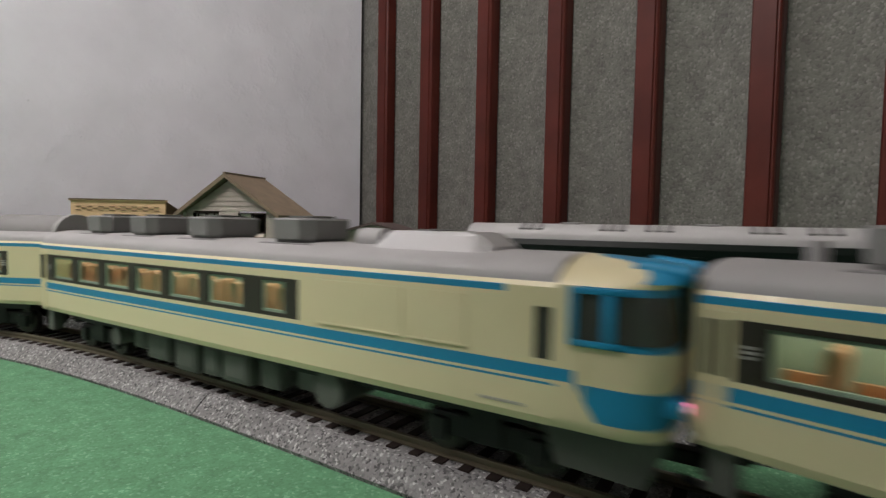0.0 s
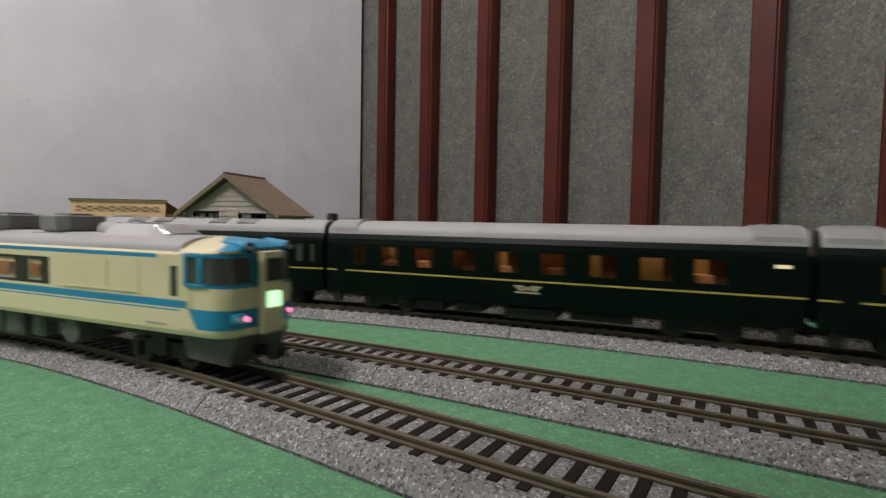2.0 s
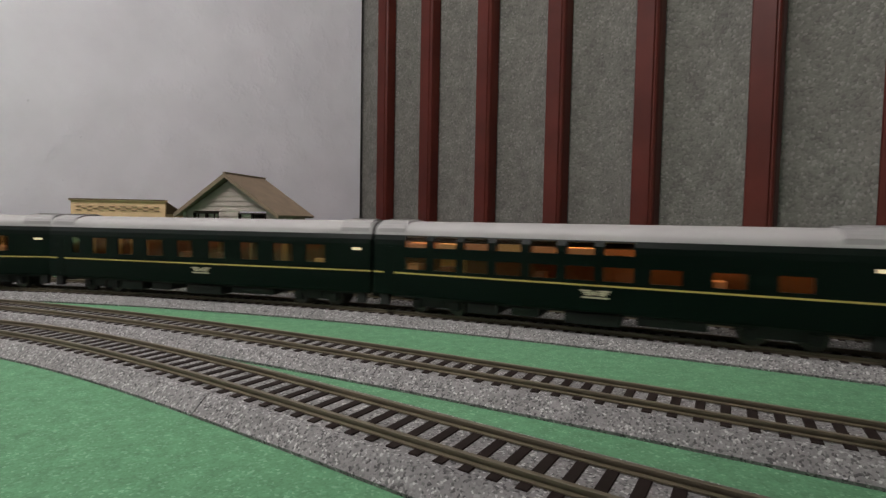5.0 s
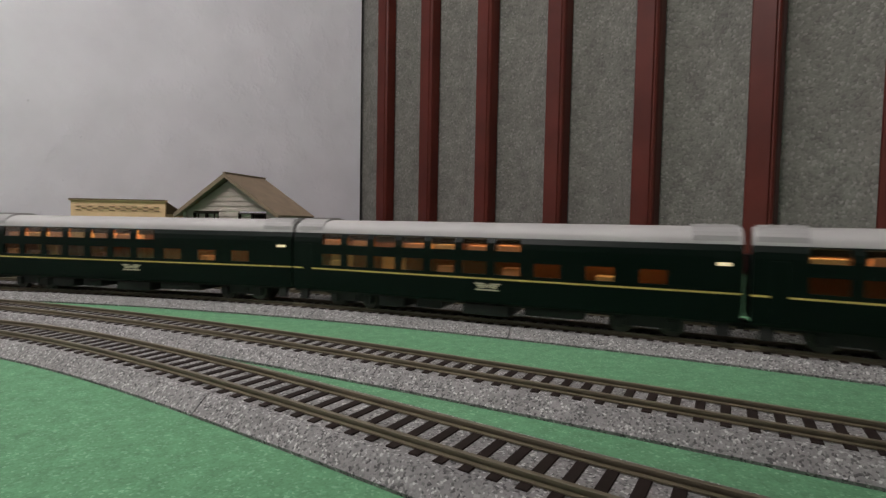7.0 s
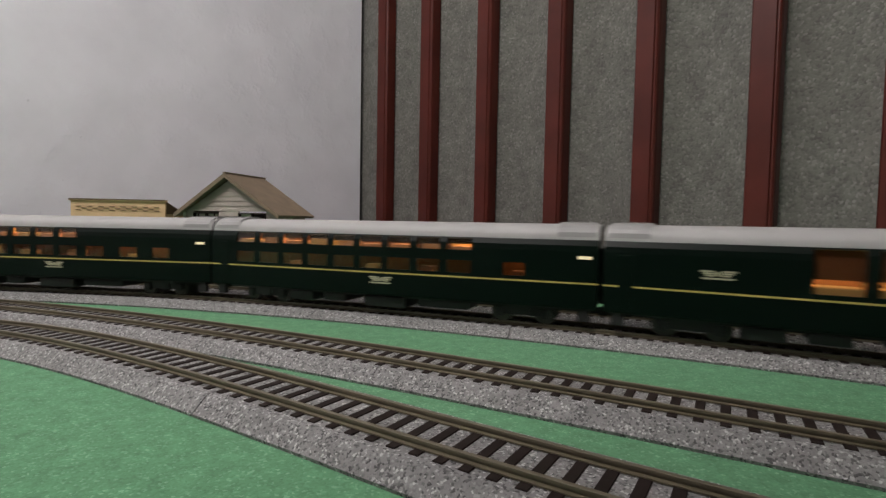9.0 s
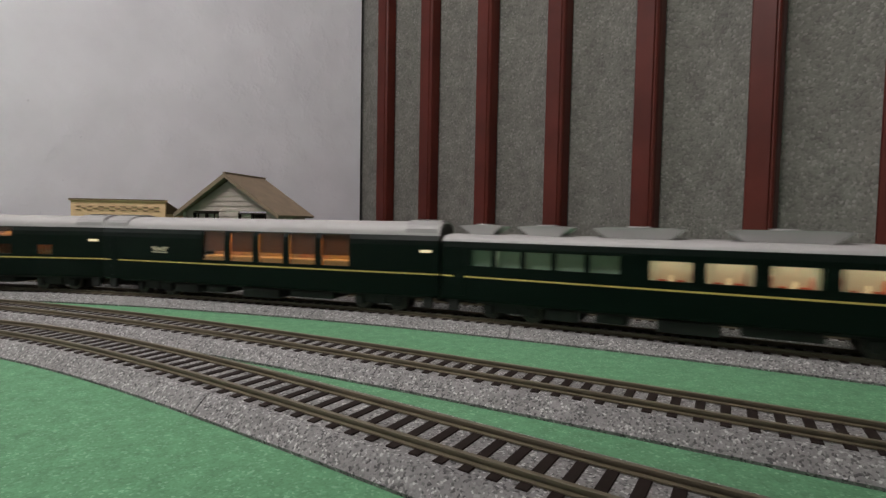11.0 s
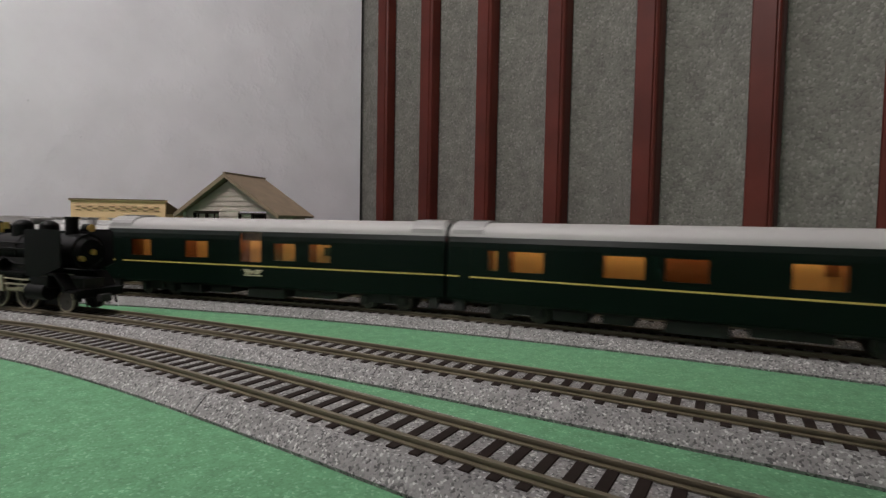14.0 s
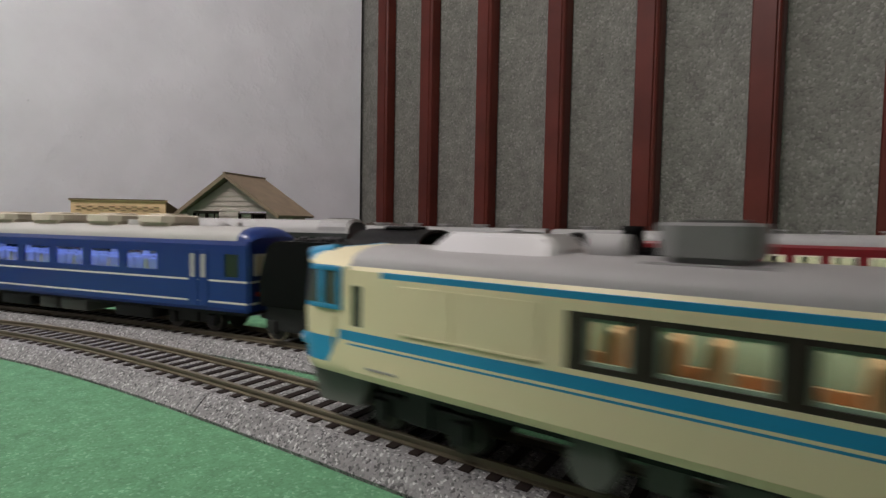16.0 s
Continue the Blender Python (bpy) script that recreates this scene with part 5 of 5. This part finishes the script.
def blue_coach():
    car = thing("blue_coach", "deep blue passenger coach with two white lines and ivory roof", "model train", "blue coaches behind the steam engine")
    half = 0.128
    X = lambda d: half - d
    prof = [(0.0176, 0.0120), (0.0180, 0.0135), (0.0180, 0.0430), (0.0174, 0.0450)]
    wins = mm(5, 13) + mm(*[v for i in range(7) for v in (55 + 26.6 * i, 76 + 26.6 * i)])
    z0, z1 = 0.0298, 0.0388
    for side in (-1, 1):
        holes = [(X(b), X(a), z0 - (0.0015 if i == 0 else 0), z1) for i, (a, b) in enumerate(wins)]
        bm, width = skin(prof, -half, half, holes, [(0.0258, 0.0267, 1), (0.0158, 0.0167, 1)], 0.0009, side, 2)
        part("side_wall", bm, [M_NAVY, M_WHITE, M_IVORY], car)
        for h in holes:
            pane(car, width, h[0], h[1], h[2], h[3], side, G_CLEAR)
        y0, y1 = sorted((side * 0.0180, side * 0.0183))
        for q in (0.0225, 0.0290):
            d = part("door_leaf", bx(X(q + 0.0060), X(q), y0, y1, 0.0140, 0.0405, bevel=0.0001), M_NAVY, car)
            y2, y3 = sorted((side * 0.0182, side * 0.0185))
            part("door_window", bx(X(q + 0.0045), X(q + 0.0015), y2, y3, 0.0275, 0.0385), M_IVROOF, d)
        part("light_bar", bx(-half + 0.01, X(0.048), *sorted((side * 0.004, side * 0.012)), 0.0435, 0.0439), L_BLUE, car, "blue glowing interior light bar")
        for a, b in wins[1:]:
            for dx in (-0.005, 0.005):
                part("seat", SEAT_PALE, M_NAVY, car, at=pose(X((a + b) / 2) + dx, side * 0.0095, 0.0205))
    part("inner_bulkhead", bx(X(0.0465), X(0.0455), -0.0165, 0.0165, 0.0205, 0.0440), M_IVORY, car)
    part("vestibule_wall", bx(X(0.0165), X(0.0155), -0.0165, 0.0165, 0.0205, 0.0440), M_TAN, car)
    part("floor_pan", bx(-half + 0.001, half - 0.001, -0.0165, 0.0165, 0.0195, 0.0205), M_IVORY, car)
    roof(car, -half, half - 0.006, 0.0174, 0.0450, 0.0515, M_IVROOF)
    g = bmesh.new()
    rings = []
    for x, k, d in ((half - 0.006, 1.0, 0.0), (half - 0.003, 0.99, 0.0008), (half - 0.0005, 0.96, 0.0024), (half + 0.0012, 0.90, 0.0046)):
        rings.append([(x, y * k, z - d * (z - 0.044) / 0.0075) for y, z in shoulder(0.0175, 0.0448, 0.0517, 12)])
    loft(g, rings)
    part("roof_end", g, M_NAVY, car, "blue rounded roof end", True)
    # end with corner windows
    g = bmesh.new()
    prof_end = [(-0.0176, 0.0125), (0.0176, 0.0125), (0.0176, 0.0450), (-0.0176, 0.0450)]
    loft(g, [[(half - 0.001, y, z) for y, z in prof_end], [(half + 0.0012, y * 0.96, z) for y, z in prof_end]])
    end = part("end_wall", g, M_NAVY, car)
    for sy in (-1, 1):
        part("end_window", bx(half + 0.0012, half + 0.0018, *sorted((sy * 0.0072, sy * 0.0150)), 0.0290, 0.0392, bevel=0.0002), M_WHITE, end)
        part("window_pane", bx(half + 0.0017, half + 0.0021, *sorted((sy * 0.0082, sy * 0.0140)), 0.0300, 0.0382), M_IVORY, end)
        part("white_line", bx(half + 0.0012, half + 0.0015, *sorted((sy * 0.0070, sy * 0.0168)), 0.0258, 0.0267), M_WHITE, end)
        part("white_line", bx(half + 0.0012, half + 0.0015, *sorted((sy * 0.0070, sy * 0.0168)), 0.0158, 0.0167), M_WHITE, end)
        part("tail_lamp", cyl(bmesh.new(), (half + 0.001, sy * 0.0125, 0.0205), (half + 0.0024, sy * 0.0125, 0.0205), 0.0011, seg=10), M_SIGNRED, end)
    part("end_door", bx(half + 0.0012, half + 0.0020, -0.0062, 0.0062, 0.0135, 0.0420, bevel=0.0003), M_NAVY, car)
    end_wall(car, -half, 0.001, 0.0170, 0.0125, shoulder(0.0170, 0.0450, 0.0510), M_NAVY, True, -1)
    for a, b in ((0.056, 0.078), (0.094, 0.116), (0.140, 0.162), (0.180, 0.202), (0.216, 0.238)):
        g = bmesh.new()
        box(g, X(b), X(a), -0.0095, 0.0095, 0.0500, 0.0530, bevel=0.0008)
        rim = lambda z, k: [(x, y, z) for x, y in ((X(b) + k, -0.0075), (X(b) + 0.003, -0.0108 + k), (X(a) - 0.003, -0.0108 + k), (X(a) - k, -0.0075), (X(a) - k, 0.0075), (X(a) - 0.003, 0.0108 - k), (X(b) + 0.003, 0.0108 - k), (X(b) + k, 0.0075))]
        loft(g, [rim(0.0528, -0.0012), rim(0.0560, -0.0010), rim(0.0566, 0.0)])
        unit = part("air_conditioner", g, M_CREAMUNIT, car, "cream eight-sided roof air conditioner")
        part("top_cover", bx(X(b) + 0.004, X(a) - 0.004, -0.006, 0.006, 0.0565, 0.0574, bevel=0.0003), M_CREAMUNIT, unit)
    part("roof_box", bx(X(0.0905), X(0.0810), -0.006, 0.006, 0.0508, 0.0540, bevel=0.0004), M_IVROOF, car)
    g = bmesh.new()
    bmesh.ops.create_uvsphere(g, u_segments=14, v_segments=8, radius=0.0060, matrix=Matrix.Translation((X(0.034), 0, 0.0505)) @ Matrix.Diagonal((1, 1, 0.6, 1)))
    part("roof_dome", g, M_ROOFGREY, car, smooth=True)
    g = cyl(bmesh.new(), (X(0.0235), 0.003, 0.0500), (X(0.0235), 0.003, 0.0535), 0.0014, seg=10)
    part("roof_ventilator", g, M_ROOFGREY, car)
    bogie(car, 0.088)
    bogie(car, -0.088)
    coupler(car, half, 1)
    coupler(car, -half, -1)
    part("underframe", bx(-half + 0.004, half - 0.004, -0.013, 0.013, 0.0095, 0.0120), M_BLACK, car)
    for a, b, m in ((0.112, 0.132, M_UNDER), (0.136, 0.150, M_UNDER), (0.064, 0.090, M_BLACK), (0.158, 0.184, M_BLACK)):
        plain_box("underfloor_box", car, X(b), X(a), -0.014, 0.014, 0.0040, 0.0100, m)
    return car


# ---- crimson coaches on the far line ----
def red_coach():
    car = thing("crimson_coach", "crimson passenger coach with white-framed windows and grey roof", "model train", "crimson coaches")
    half = 0.0995
    X = lambda d: half - d
    prof = [(0.0172, 0.0135), (0.0175, 0.0145), (0.0175, 0.0455), (0.0168, 0.0470)]
    lit = mm(28, 35, *[v for i in range(8) for v in (40.4 + 15.4 * i, 50.8 + 15.4 * i)], 164, 171)
    ends = mm(9.5, 17.5, 181.5, 189.5)
    z0, z1 = 0.0290, 0.0410
    for side in (-1, 1):
        bm, width = skin(prof, -half, half, [(X(b), X(a), z0, z1) for a, b in lit + ends], [], 0.0009, side, 1)
        part("side_wall", bm, [M_REDPAINT, M_PALEWALL], car)
        for k, (a, b) in enumerate(lit + ends):
            pane(car, width, X(b), X(a), z0, z1, side, G_CLEAR if k < len(lit) else G_DARK_SOLID)
            g = bmesh.new()
            y0, y1 = sorted((side * 0.0170, side * 0.01765))
            c, d, w = X(b), X(a), 0.0006
            qs = [(c - w, c, z0 - w, z1 + w), (d, d + w, z0 - w, z1 + w), (c, d, z0 - w, z0), (c, d, z1, z1 + w)]
            if k < len(lit) and b - a > 0.01:
                qs += [(c, d, 0.0352, 0.0357)]
            for q in qs:
                box(g, q[0], q[1], y0, y1, q[2], q[3])
            part("window_frame", g, M_WHITE if k < len(lit) else M_IVROOF, car)
            if k < len(lit) and b - a > 0.01:
                part("seat", SEAT_PALE, M_PALEWALL, car, at=pose((c + d) / 2 - 0.003, side * 0.0095, 0.0225))
                y0, y1 = sorted((side * 0.0012, side * 0.0006))
                g = bmesh.new()
                box(g, c + 0.001, d - 0.005, y0, y1, 0.0240, 0.0430)
                part("inner_wall", g, M_PALEWALL, car)
        part("light_bar", bx(-half + 0.025, half - 0.025, *sorted((side * 0.003, side * 0.011)), 0.0452, 0.0456), L_PALE, car, "glowing interior light bar")
    part("floor_pan", bx(-half + 0.001, half - 0.001, -0.0165, 0.0165, 0.0215, 0.0225), M_PALEWALL, car)
    for x in (-0.077, 0.076):
        part("inner_bulkhead", bx(x, x + 0.001, -0.0165, 0.0165, 0.0225, 0.0460), M_PALEWALL, car)
    roof(car, -half, half, 0.0168, 0.0470, 0.0528, M_ROOFLIGHT)
    for i in range(7):
        g = bmesh.new()
        x = -0.078 + i * 0.026
        for y in (-0.0050, 0.0050):
            box(g, x - 0.0035, x + 0.0035, y - 0.0016, y + 0.0016, 0.0515, 0.0542, bevel=0.0006)
            box(g, x - 0.0045, x + 0.0045, y - 0.0024, y + 0.0024, 0.0542, 0.0550, bevel=0.0002)
        part("roof_ventilator", g, M_ROOFLIGHT, car, "grey roof ventilator pair", True)
    for sx in (-1, 1):
        a, b = sorted((sx * half, sx * (half - 0.001)))
        end_wall(car, a, 0.001, 0.0168, 0.0140, shoulder(0.0168, 0.0470, 0.0524), M_REDPAINT, True, sx)
        coupler(car, sx * half, sx)
        bogie(car, sx * 0.064)
    part("underframe", bx(-half + 0.003, half - 0.003, -0.013, 0.013, 0.0100, 0.0135), M_BLACK, car)
    for sx in (-1, 1):
        for sy in (-1, 1):
            part("door_step", bx(*sorted((sx * (half - 0.002), sx * (half - 0.013))), *sorted((sy * 0.0140, sy * 0.0178)), 0.0128, 0.0134), M_IVROOF, car, "pale door step")
    plain_box("underfloor_box", car, -0.045, 0.045, -0.013, 0.013, 0.0035, 0.0105, M_BLACK)
    return car


# ---- small buildings behind the tracks ----
def tan_building():
    b = thing("brick_shop_building", "tan flat-topped model building with brown brick relief", "model building", m=pose(-0.4225, 0.66, 0, 0, 0, 3))
    hw, dp = 0.0595, 0.055
    bm, _ = skin([(0.0, 0.0), (0.0, 0.0855)], -hw, hw, [(-0.046 + 0.032 * i, -0.026 + 0.032 * i, 0.030, 0.058) for i in range(3)], [], 0.003, 1)
    bmesh.ops.rotate(bm, verts=bm.verts, cent=(0, 0, 0), matrix=Matrix.Rotation(math.pi, 3, "Z"))
    part("front_wall", bm, M_TAN, b)
    for i in range(3):
        part("window", bx(-0.0255 - 0.0005 + 0.032 * (i - 1) - 0.0, -0.0255 + 0.0195 + 0.032 * (i - 1) - 0.0, 0.0012, 0.0022, 0.030, 0.058), G_DARK_SOLID, b)
    part("rear_block", bx(-hw + 0.001, hw, 0.003, dp, 0, 0.0700), M_TAN, b)
    g = bmesh.new()
    loft(g, [[(x, 0.003, 0.0855), (x, 0.0045, 0.0855), (x, dp, 0.0715), (x, dp, 0.0700), (x, 0.003, 0.0700)] for x in (hw - 0.0015, hw + 0.0005)])
    bmesh.ops.recalc_face_normals(g, faces=g.faces)
    part("side_parapet", g, M_TANDARK, b)
    part("cornice", bx(-hw - 0.0012, hw + 0.0012, -0.0022, 0.0048, 0.0855, 0.0880, bevel=0.0004), M_TAN, b)
    part("cornice_line", bx(-hw - 0.0008, hw + 0.0008, -0.0028, -0.0020, 0.0868, 0.0882), M_TANDARK, b)
    for k in range(3):
        for i in range(15):
            if (i + k) % 2 == 0:
                x = -0.0525 + i * 0.0070
                part("brick", bx(x, x + 0.0064, -0.0012, 0.0, 0.0755 - k * 0.0024 + 0.0024, 0.0764 - k * 0.0024 + 0.0024), M_TANDARK, b)


def wooden_house():
    h = thing("clapboard_house", "grey clapboard model house with olive-brown gable roof", "model building", m=pose(-0.2605, 0.62, 0, 0, 0, -17))
    hw, dp, ez, az = 0.0665, 0.060, 0.0735, 0.1125
    rows, step = [], 0.0062
    holes = [(-0.054, -0.016, 0.0562, 0.0722), (0.013, 0.052, 0.0485, 0.0722)]
    # front boards, each lapped over the one below
    k = 0
    z = 0.0
    while z < az - 0.004:
        zt = min(z + step, az)
        half = hw if z < ez else hw * (az - z) / (az - ez)
        spans = [(-half, half)]
        for a, b, z0, z1 in holes:
            if z0 - step * 0.6 < z < z1 - step * 0.4:
                spans = [s for p, q in spans for s in ((p, min(q, a)), (max(p, b), q)) if s[1] - s[0] > 0.001]
        for p, q in spans:
            g = bmesh.new()
            ht = (hw if zt <= ez else hw * max(0.0, (az - zt)) / (az - ez)) if z >= ez - step else half
            p2, q2 = max(p, -ht), min(q, ht)
            loft(g, [[(x, y, zz) for x, y, zz in ((p, -0.0012, z), (q, -0.0012, z), (q2, -0.0003, zt), (p2, -0.0003, zt))], [(x, y, zz) for x, y, zz in ((p, 0.002, z), (q, 0.002, z), (q2, 0.002, zt), (p2, 0.002, zt))]])
            bmesh.ops.recalc_face_normals(g, faces=g.faces)
            part("clapboard", g, M_SIDING, h)
        z += step
    for sx in (-1, 1):
        bm, _ = skin([(hw, 0.0), (hw, ez)], 0.002, dp, [], [], 0.002, 1)
        bmesh.ops.rotate(bm, verts=bm.verts, cent=(0, 0, 0), matrix=Matrix.Rotation(math.pi / 2, 3, "Z"))
        if sx > 0:
            bmesh.ops.scale(bm, vec=(-1, 1, 1), verts=bm.verts)
            bmesh.ops.reverse_faces(bm, faces=bm.faces)
        part("side_wall", bm, M_SIDING, h)
        post = part("corner_board", bx(sx * hw - 0.002, sx * hw + 0.002, -0.0025, 0.002, 0, ez), M_SIDING, h)
    part("side_window", bx(hw, hw + 0.0015, 0.012, 0.030, 0.050, 0.0670), M_WHITE, h)
    part("back_wall", bx(-hw + 0.002, hw - 0.002, dp - 0.002, dp, 0, ez), M_SIDING, h)
    for a, b, z0, z1 in holes:
        w = part("window_frame", bx(a, a + 0.0012, -0.0015, 0.002, z0, z1), M_TIE, h)
        g = bmesh.new()
        for q in ((b - 0.0012, b, z0, z1), (a, b, z0, z0 + 0.0012), (a, b, z1 - 0.0012, z1), ((a + b) / 2 - 0.001, (a + b) / 2 + 0.001, z0, z1)):
            box(g, q[0], q[1], -0.0015, 0.002, q[2], q[3])
        if a < 0:
            for x in (a + 0.007, b - 0.007):
                box(g, x - 0.0003, x + 0.0003, -0.001, 0.001, z0, z1)
            box(g, a, b, -0.001, 0.001, 0.0625, 0.0631)
        part("sash", g, M_TIE, w)
        c = part("blind", bx(a + 0.001, (a + b) / 2 if a > 0 else b - 0.001, 0.003, 0.0036, z0, z1), M_WHITE, w, "white blind behind the pane")
    part("shop_sign", bx(0.010, 0.052, -0.004, -0.0014, 0.0440, 0.0475), M_WHITE, h)
    part("awning", bx(0.010, 0.052, -0.006, -0.0014, 0.0360, 0.0430), M_SIGNRED, h)
    for sx in (-1, 1):
        g = bmesh.new()
        ex = hw + 0.0085
        slope = (az + 0.004 - ez) / hw
        zx = az + 0.004 - slope * ex
        n = Vector((slope, 1)).normalized() * 0.0028
        loft(g, [[(0, y, az + 0.004), (sx * ex, y, zx), (sx * (ex + n.x), y, zx + n.y), (0, y, az + 0.004 + 0.0034)] for y in (-0.009, dp + 0.006)])
        bmesh.ops.recalc_face_normals(g, faces=g.faces)
        r = part("roof_slope", g, M_SHINGLE, h)
        g = bmesh.new()
        loft(g, [[(0, y, az + 0.0020), (sx * ex, y, zx - 0.0020), (sx * (ex + n.x), y, zx + n.y), (0, y, az + 0.0074)] for y in (-0.0105, -0.0088)])
        bmesh.ops.recalc_face_normals(g, faces=g.faces)
        part("barge_board", g, M_SHINGLE, h)
    part("ridge_cap", bx(-0.0016, 0.0016, -0.0105, dp + 0.007, az + 0.0062, az + 0.0086), M_SHINGLE, h)


def brown_roof_house():
    h = thing("brown_roofed_house", "low model house with a dark brown gable roof", "model building", m=pose(-0.082, 0.60, 0, 0, 0, -12))
    hw, dp, ez, az = 0.070, 0.07, 0.043, 0.0615
    g = bmesh.new()
    loft(g, [[(-hw, y, 0), (hw, y, 0), (hw, y, ez), (0, y, az), (-hw, y, ez)] for y in (0.0, dp)])
    bmesh.ops.recalc_face_normals(g, faces=g.faces)
    part("walls", g, M_SIDING, h)
    for sx in (-1, 1):
        g = bmesh.new()
        k = (az - ez) / hw
        ex = hw + 0.012
        loft(g, [[(0, y, az), (sx * ex, y, az - k * ex), (sx * ex, y, az - k * ex + 0.0025), (0, y, az + 0.0025)] for y in (-0.008, dp + 0.008)])
        bmesh.ops.recalc_face_normals(g, faces=g.faces)
        part("roof_slope", g, M_BROWNROOF, h)
    for x in (-0.045, 0.02):
        part("window", bx(x, x + 0.025, -0.001, 0.0005, 0.014, 0.034), G_DARK_SOLID, h)


# ---- build ----
room()
accordion_door()
table()
equipment_case()
tan_building()
wooden_house()
brown_roof_house()
tail_car = diesel_car(True)
DIESELS = [diesel_car(True, 0.0200), diesel_car(False), copy_thing(tail_car, pose(0, 0, 0)), tail_car]
GREENS = green_train()
ENGINE, TENDER = steam_engine(), tender()
coach = blue_coach()
BLUES = [coach, copy_thing(coach, pose(0, 0, 0))]
crim = red_coach()
REDS = [crim] + [copy_thing(crim, pose(0, 0, 0)) for _ in range(3)]
track("near", 0.146, "model railway track on grey ballast, bronzed rails", -0.16, 0.75)
track("middle", 0.157, "middle model railway track on grey ballast", -0.20, 0.80)
track("third", 0.174, "model railway track on pale grey ballast", -0.20, 0.90)
track("far", 0.10, "rearmost model railway track on grey ballast", -0.20, 0.90)


def motions():
    step = [i * 0.1 for i in range(161)]
    LN = LINE["near"][1][-1]
    near = lambda t: float(np.interp(t, [0, 0.5, 1.0, 1.5, 2.0, 2.5, 3.0, 15.4, 15.5, 15.6, 15.7, 15.8, 16.0], [0.778, 0.871, 0.9655, 1.0648, 1.172, 1.286, 1.395, LN - 0.0086, LN + 0.0091, LN + 0.0331, LN + 0.0496, LN + 0.0658, LN + 0.1055]))
    third = lambda t: float(np.interp(t, [0, 0.3, 1.5, 3.5, 7, 9, 12.5, 14.5, 15.4, 16], [0.2044, 0.2545, 0.4496, 0.784, 1.3475, 1.676, 2.298, 2.639, 2.785, 2.884]))
    middle = lambda t: float(np.interp(t, [0, 15.0, 15.5, 16.0], [2.517, 0.192, 0.1155, 0.033]))
    lag = lambda t, i: float(np.interp(t, [0, 0.3, 0.6, 1.0], [0.0005, 0.004, 0.003, 0.0])) if i == 3 else 0.0
    far = lambda t: 0.110 - 0.177 * (t - 15.2)
    for i, car in enumerate(DIESELS):
        walk(car, [(t, stand("near", near(t) - lag(t, i) - 0.130 - 0.257 * i, 0.088, 1 if i < 2 else -1)) for t in step])
    for i, car in enumerate(GREENS):
        c = 0.1175 if i == 0 else 0.235 + 0.263 * (i - 0.5)
        walk(car, [(t, stand("third", third(t) - c, 0.088 if i else 0.078)) for t in step])
    walk(ENGINE, [(t, stand("middle", middle(t) + 0.085, 0.025, -1)) for t in step])
    walk(TENDER, [(t, stand("middle", middle(t) + 0.1620, 0.019, -1)) for t in step])
    for i, car in enumerate(BLUES):
        walk(car, [(t, stand("middle", middle(t) + 0.194 + 0.131 + 0.262 * i, 0.088, -1)) for t in step])
    for i, car in enumerate(REDS):
        walk(car, [(t, stand("far", far(t) + 0.205 * (i - 1.5), 0.064, -1)) for t in step])
    # carriage wheels, while their car is before the camera
    def roll(car, line, along, way):
        wheels = [o for o in car.children_recursive if o.name.startswith("wheel") and o.parent.name.startswith("bogie")]
        L = LINE[line][1][-1]
        seen = [f / 30 for f in range(481) if (along(f / 30) + 0.25) % L < 1.0]
        if not seen:
            return
        for w in wheels:
            home = w.matrix_basis.copy()
            sign = 1 if w.matrix_basis[0][0] > 0 else -1
            turn = lambda t: home @ Matrix.Rotation(way * sign * (along(t) - along(0)) / 0.0054, 4, "Y")
            rows = [(t, turn(t)) for t in seen]
            if seen[0] > 0.01:
                rows.insert(0, (0.0, rows[0][1]))
            if seen[-1] < 15.99:
                rows.append((16.0, rows[-1][1]))
            walk(w, rows)

    for i, car in enumerate(DIESELS):
        roll(car, "near", lambda t, i=i: near(t) - 0.130 - 0.257 * i, 1 if i < 2 else -1)
    for i, car in enumerate(GREENS):
        roll(car, "third", lambda t, i=i: third(t) - (0.1175 if i == 0 else 0.235 + 0.263 * (i - 0.5)), 1)
    for i, car in enumerate(BLUES):
        roll(car, "middle", lambda t, i=i: middle(t) + 0.325 + 0.262 * i, -1)
    for i, car in enumerate(REDS):
        roll(car, "far", lambda t, i=i: far(t) + 0.205 * (i - 1.5), -1)
    # wheels and rods of the engine while it is near
    times = [0.0] + [13.0 + k / 30 for k in range(91)]
    for ob, (x, y, z), kind, sy in TURNING:
        r = 0.0090 if kind != "pilot" else 0.0062
        rows = []
        for t in times:
            a = math.degrees(0.165 * max(0.0, t - 13.0) / r)
            if kind in ("wheel", "pilot"):
                rows.append((t, pose(x, y, z) @ pose(0, 0, 0, 0, 0, 0 if sy < 0 else 180) @ pose(0, 0, 0, 0, a * (1 if sy < 0 else -1), 0)))
            else:
                dx, dz = 0.0045 * math.cos(radians(a)), -0.0045 * math.sin(radians(a))
                if kind == "rod":
                    rows.append((t, pose(x + dx, y, z + dz)))
                else:
                    rows.append((t, pose(x + dx, y, z + dz, 0, math.degrees(math.atan2(dz - 0.004, 0.026)), 0)))
        walk(ob, rows)


motions()
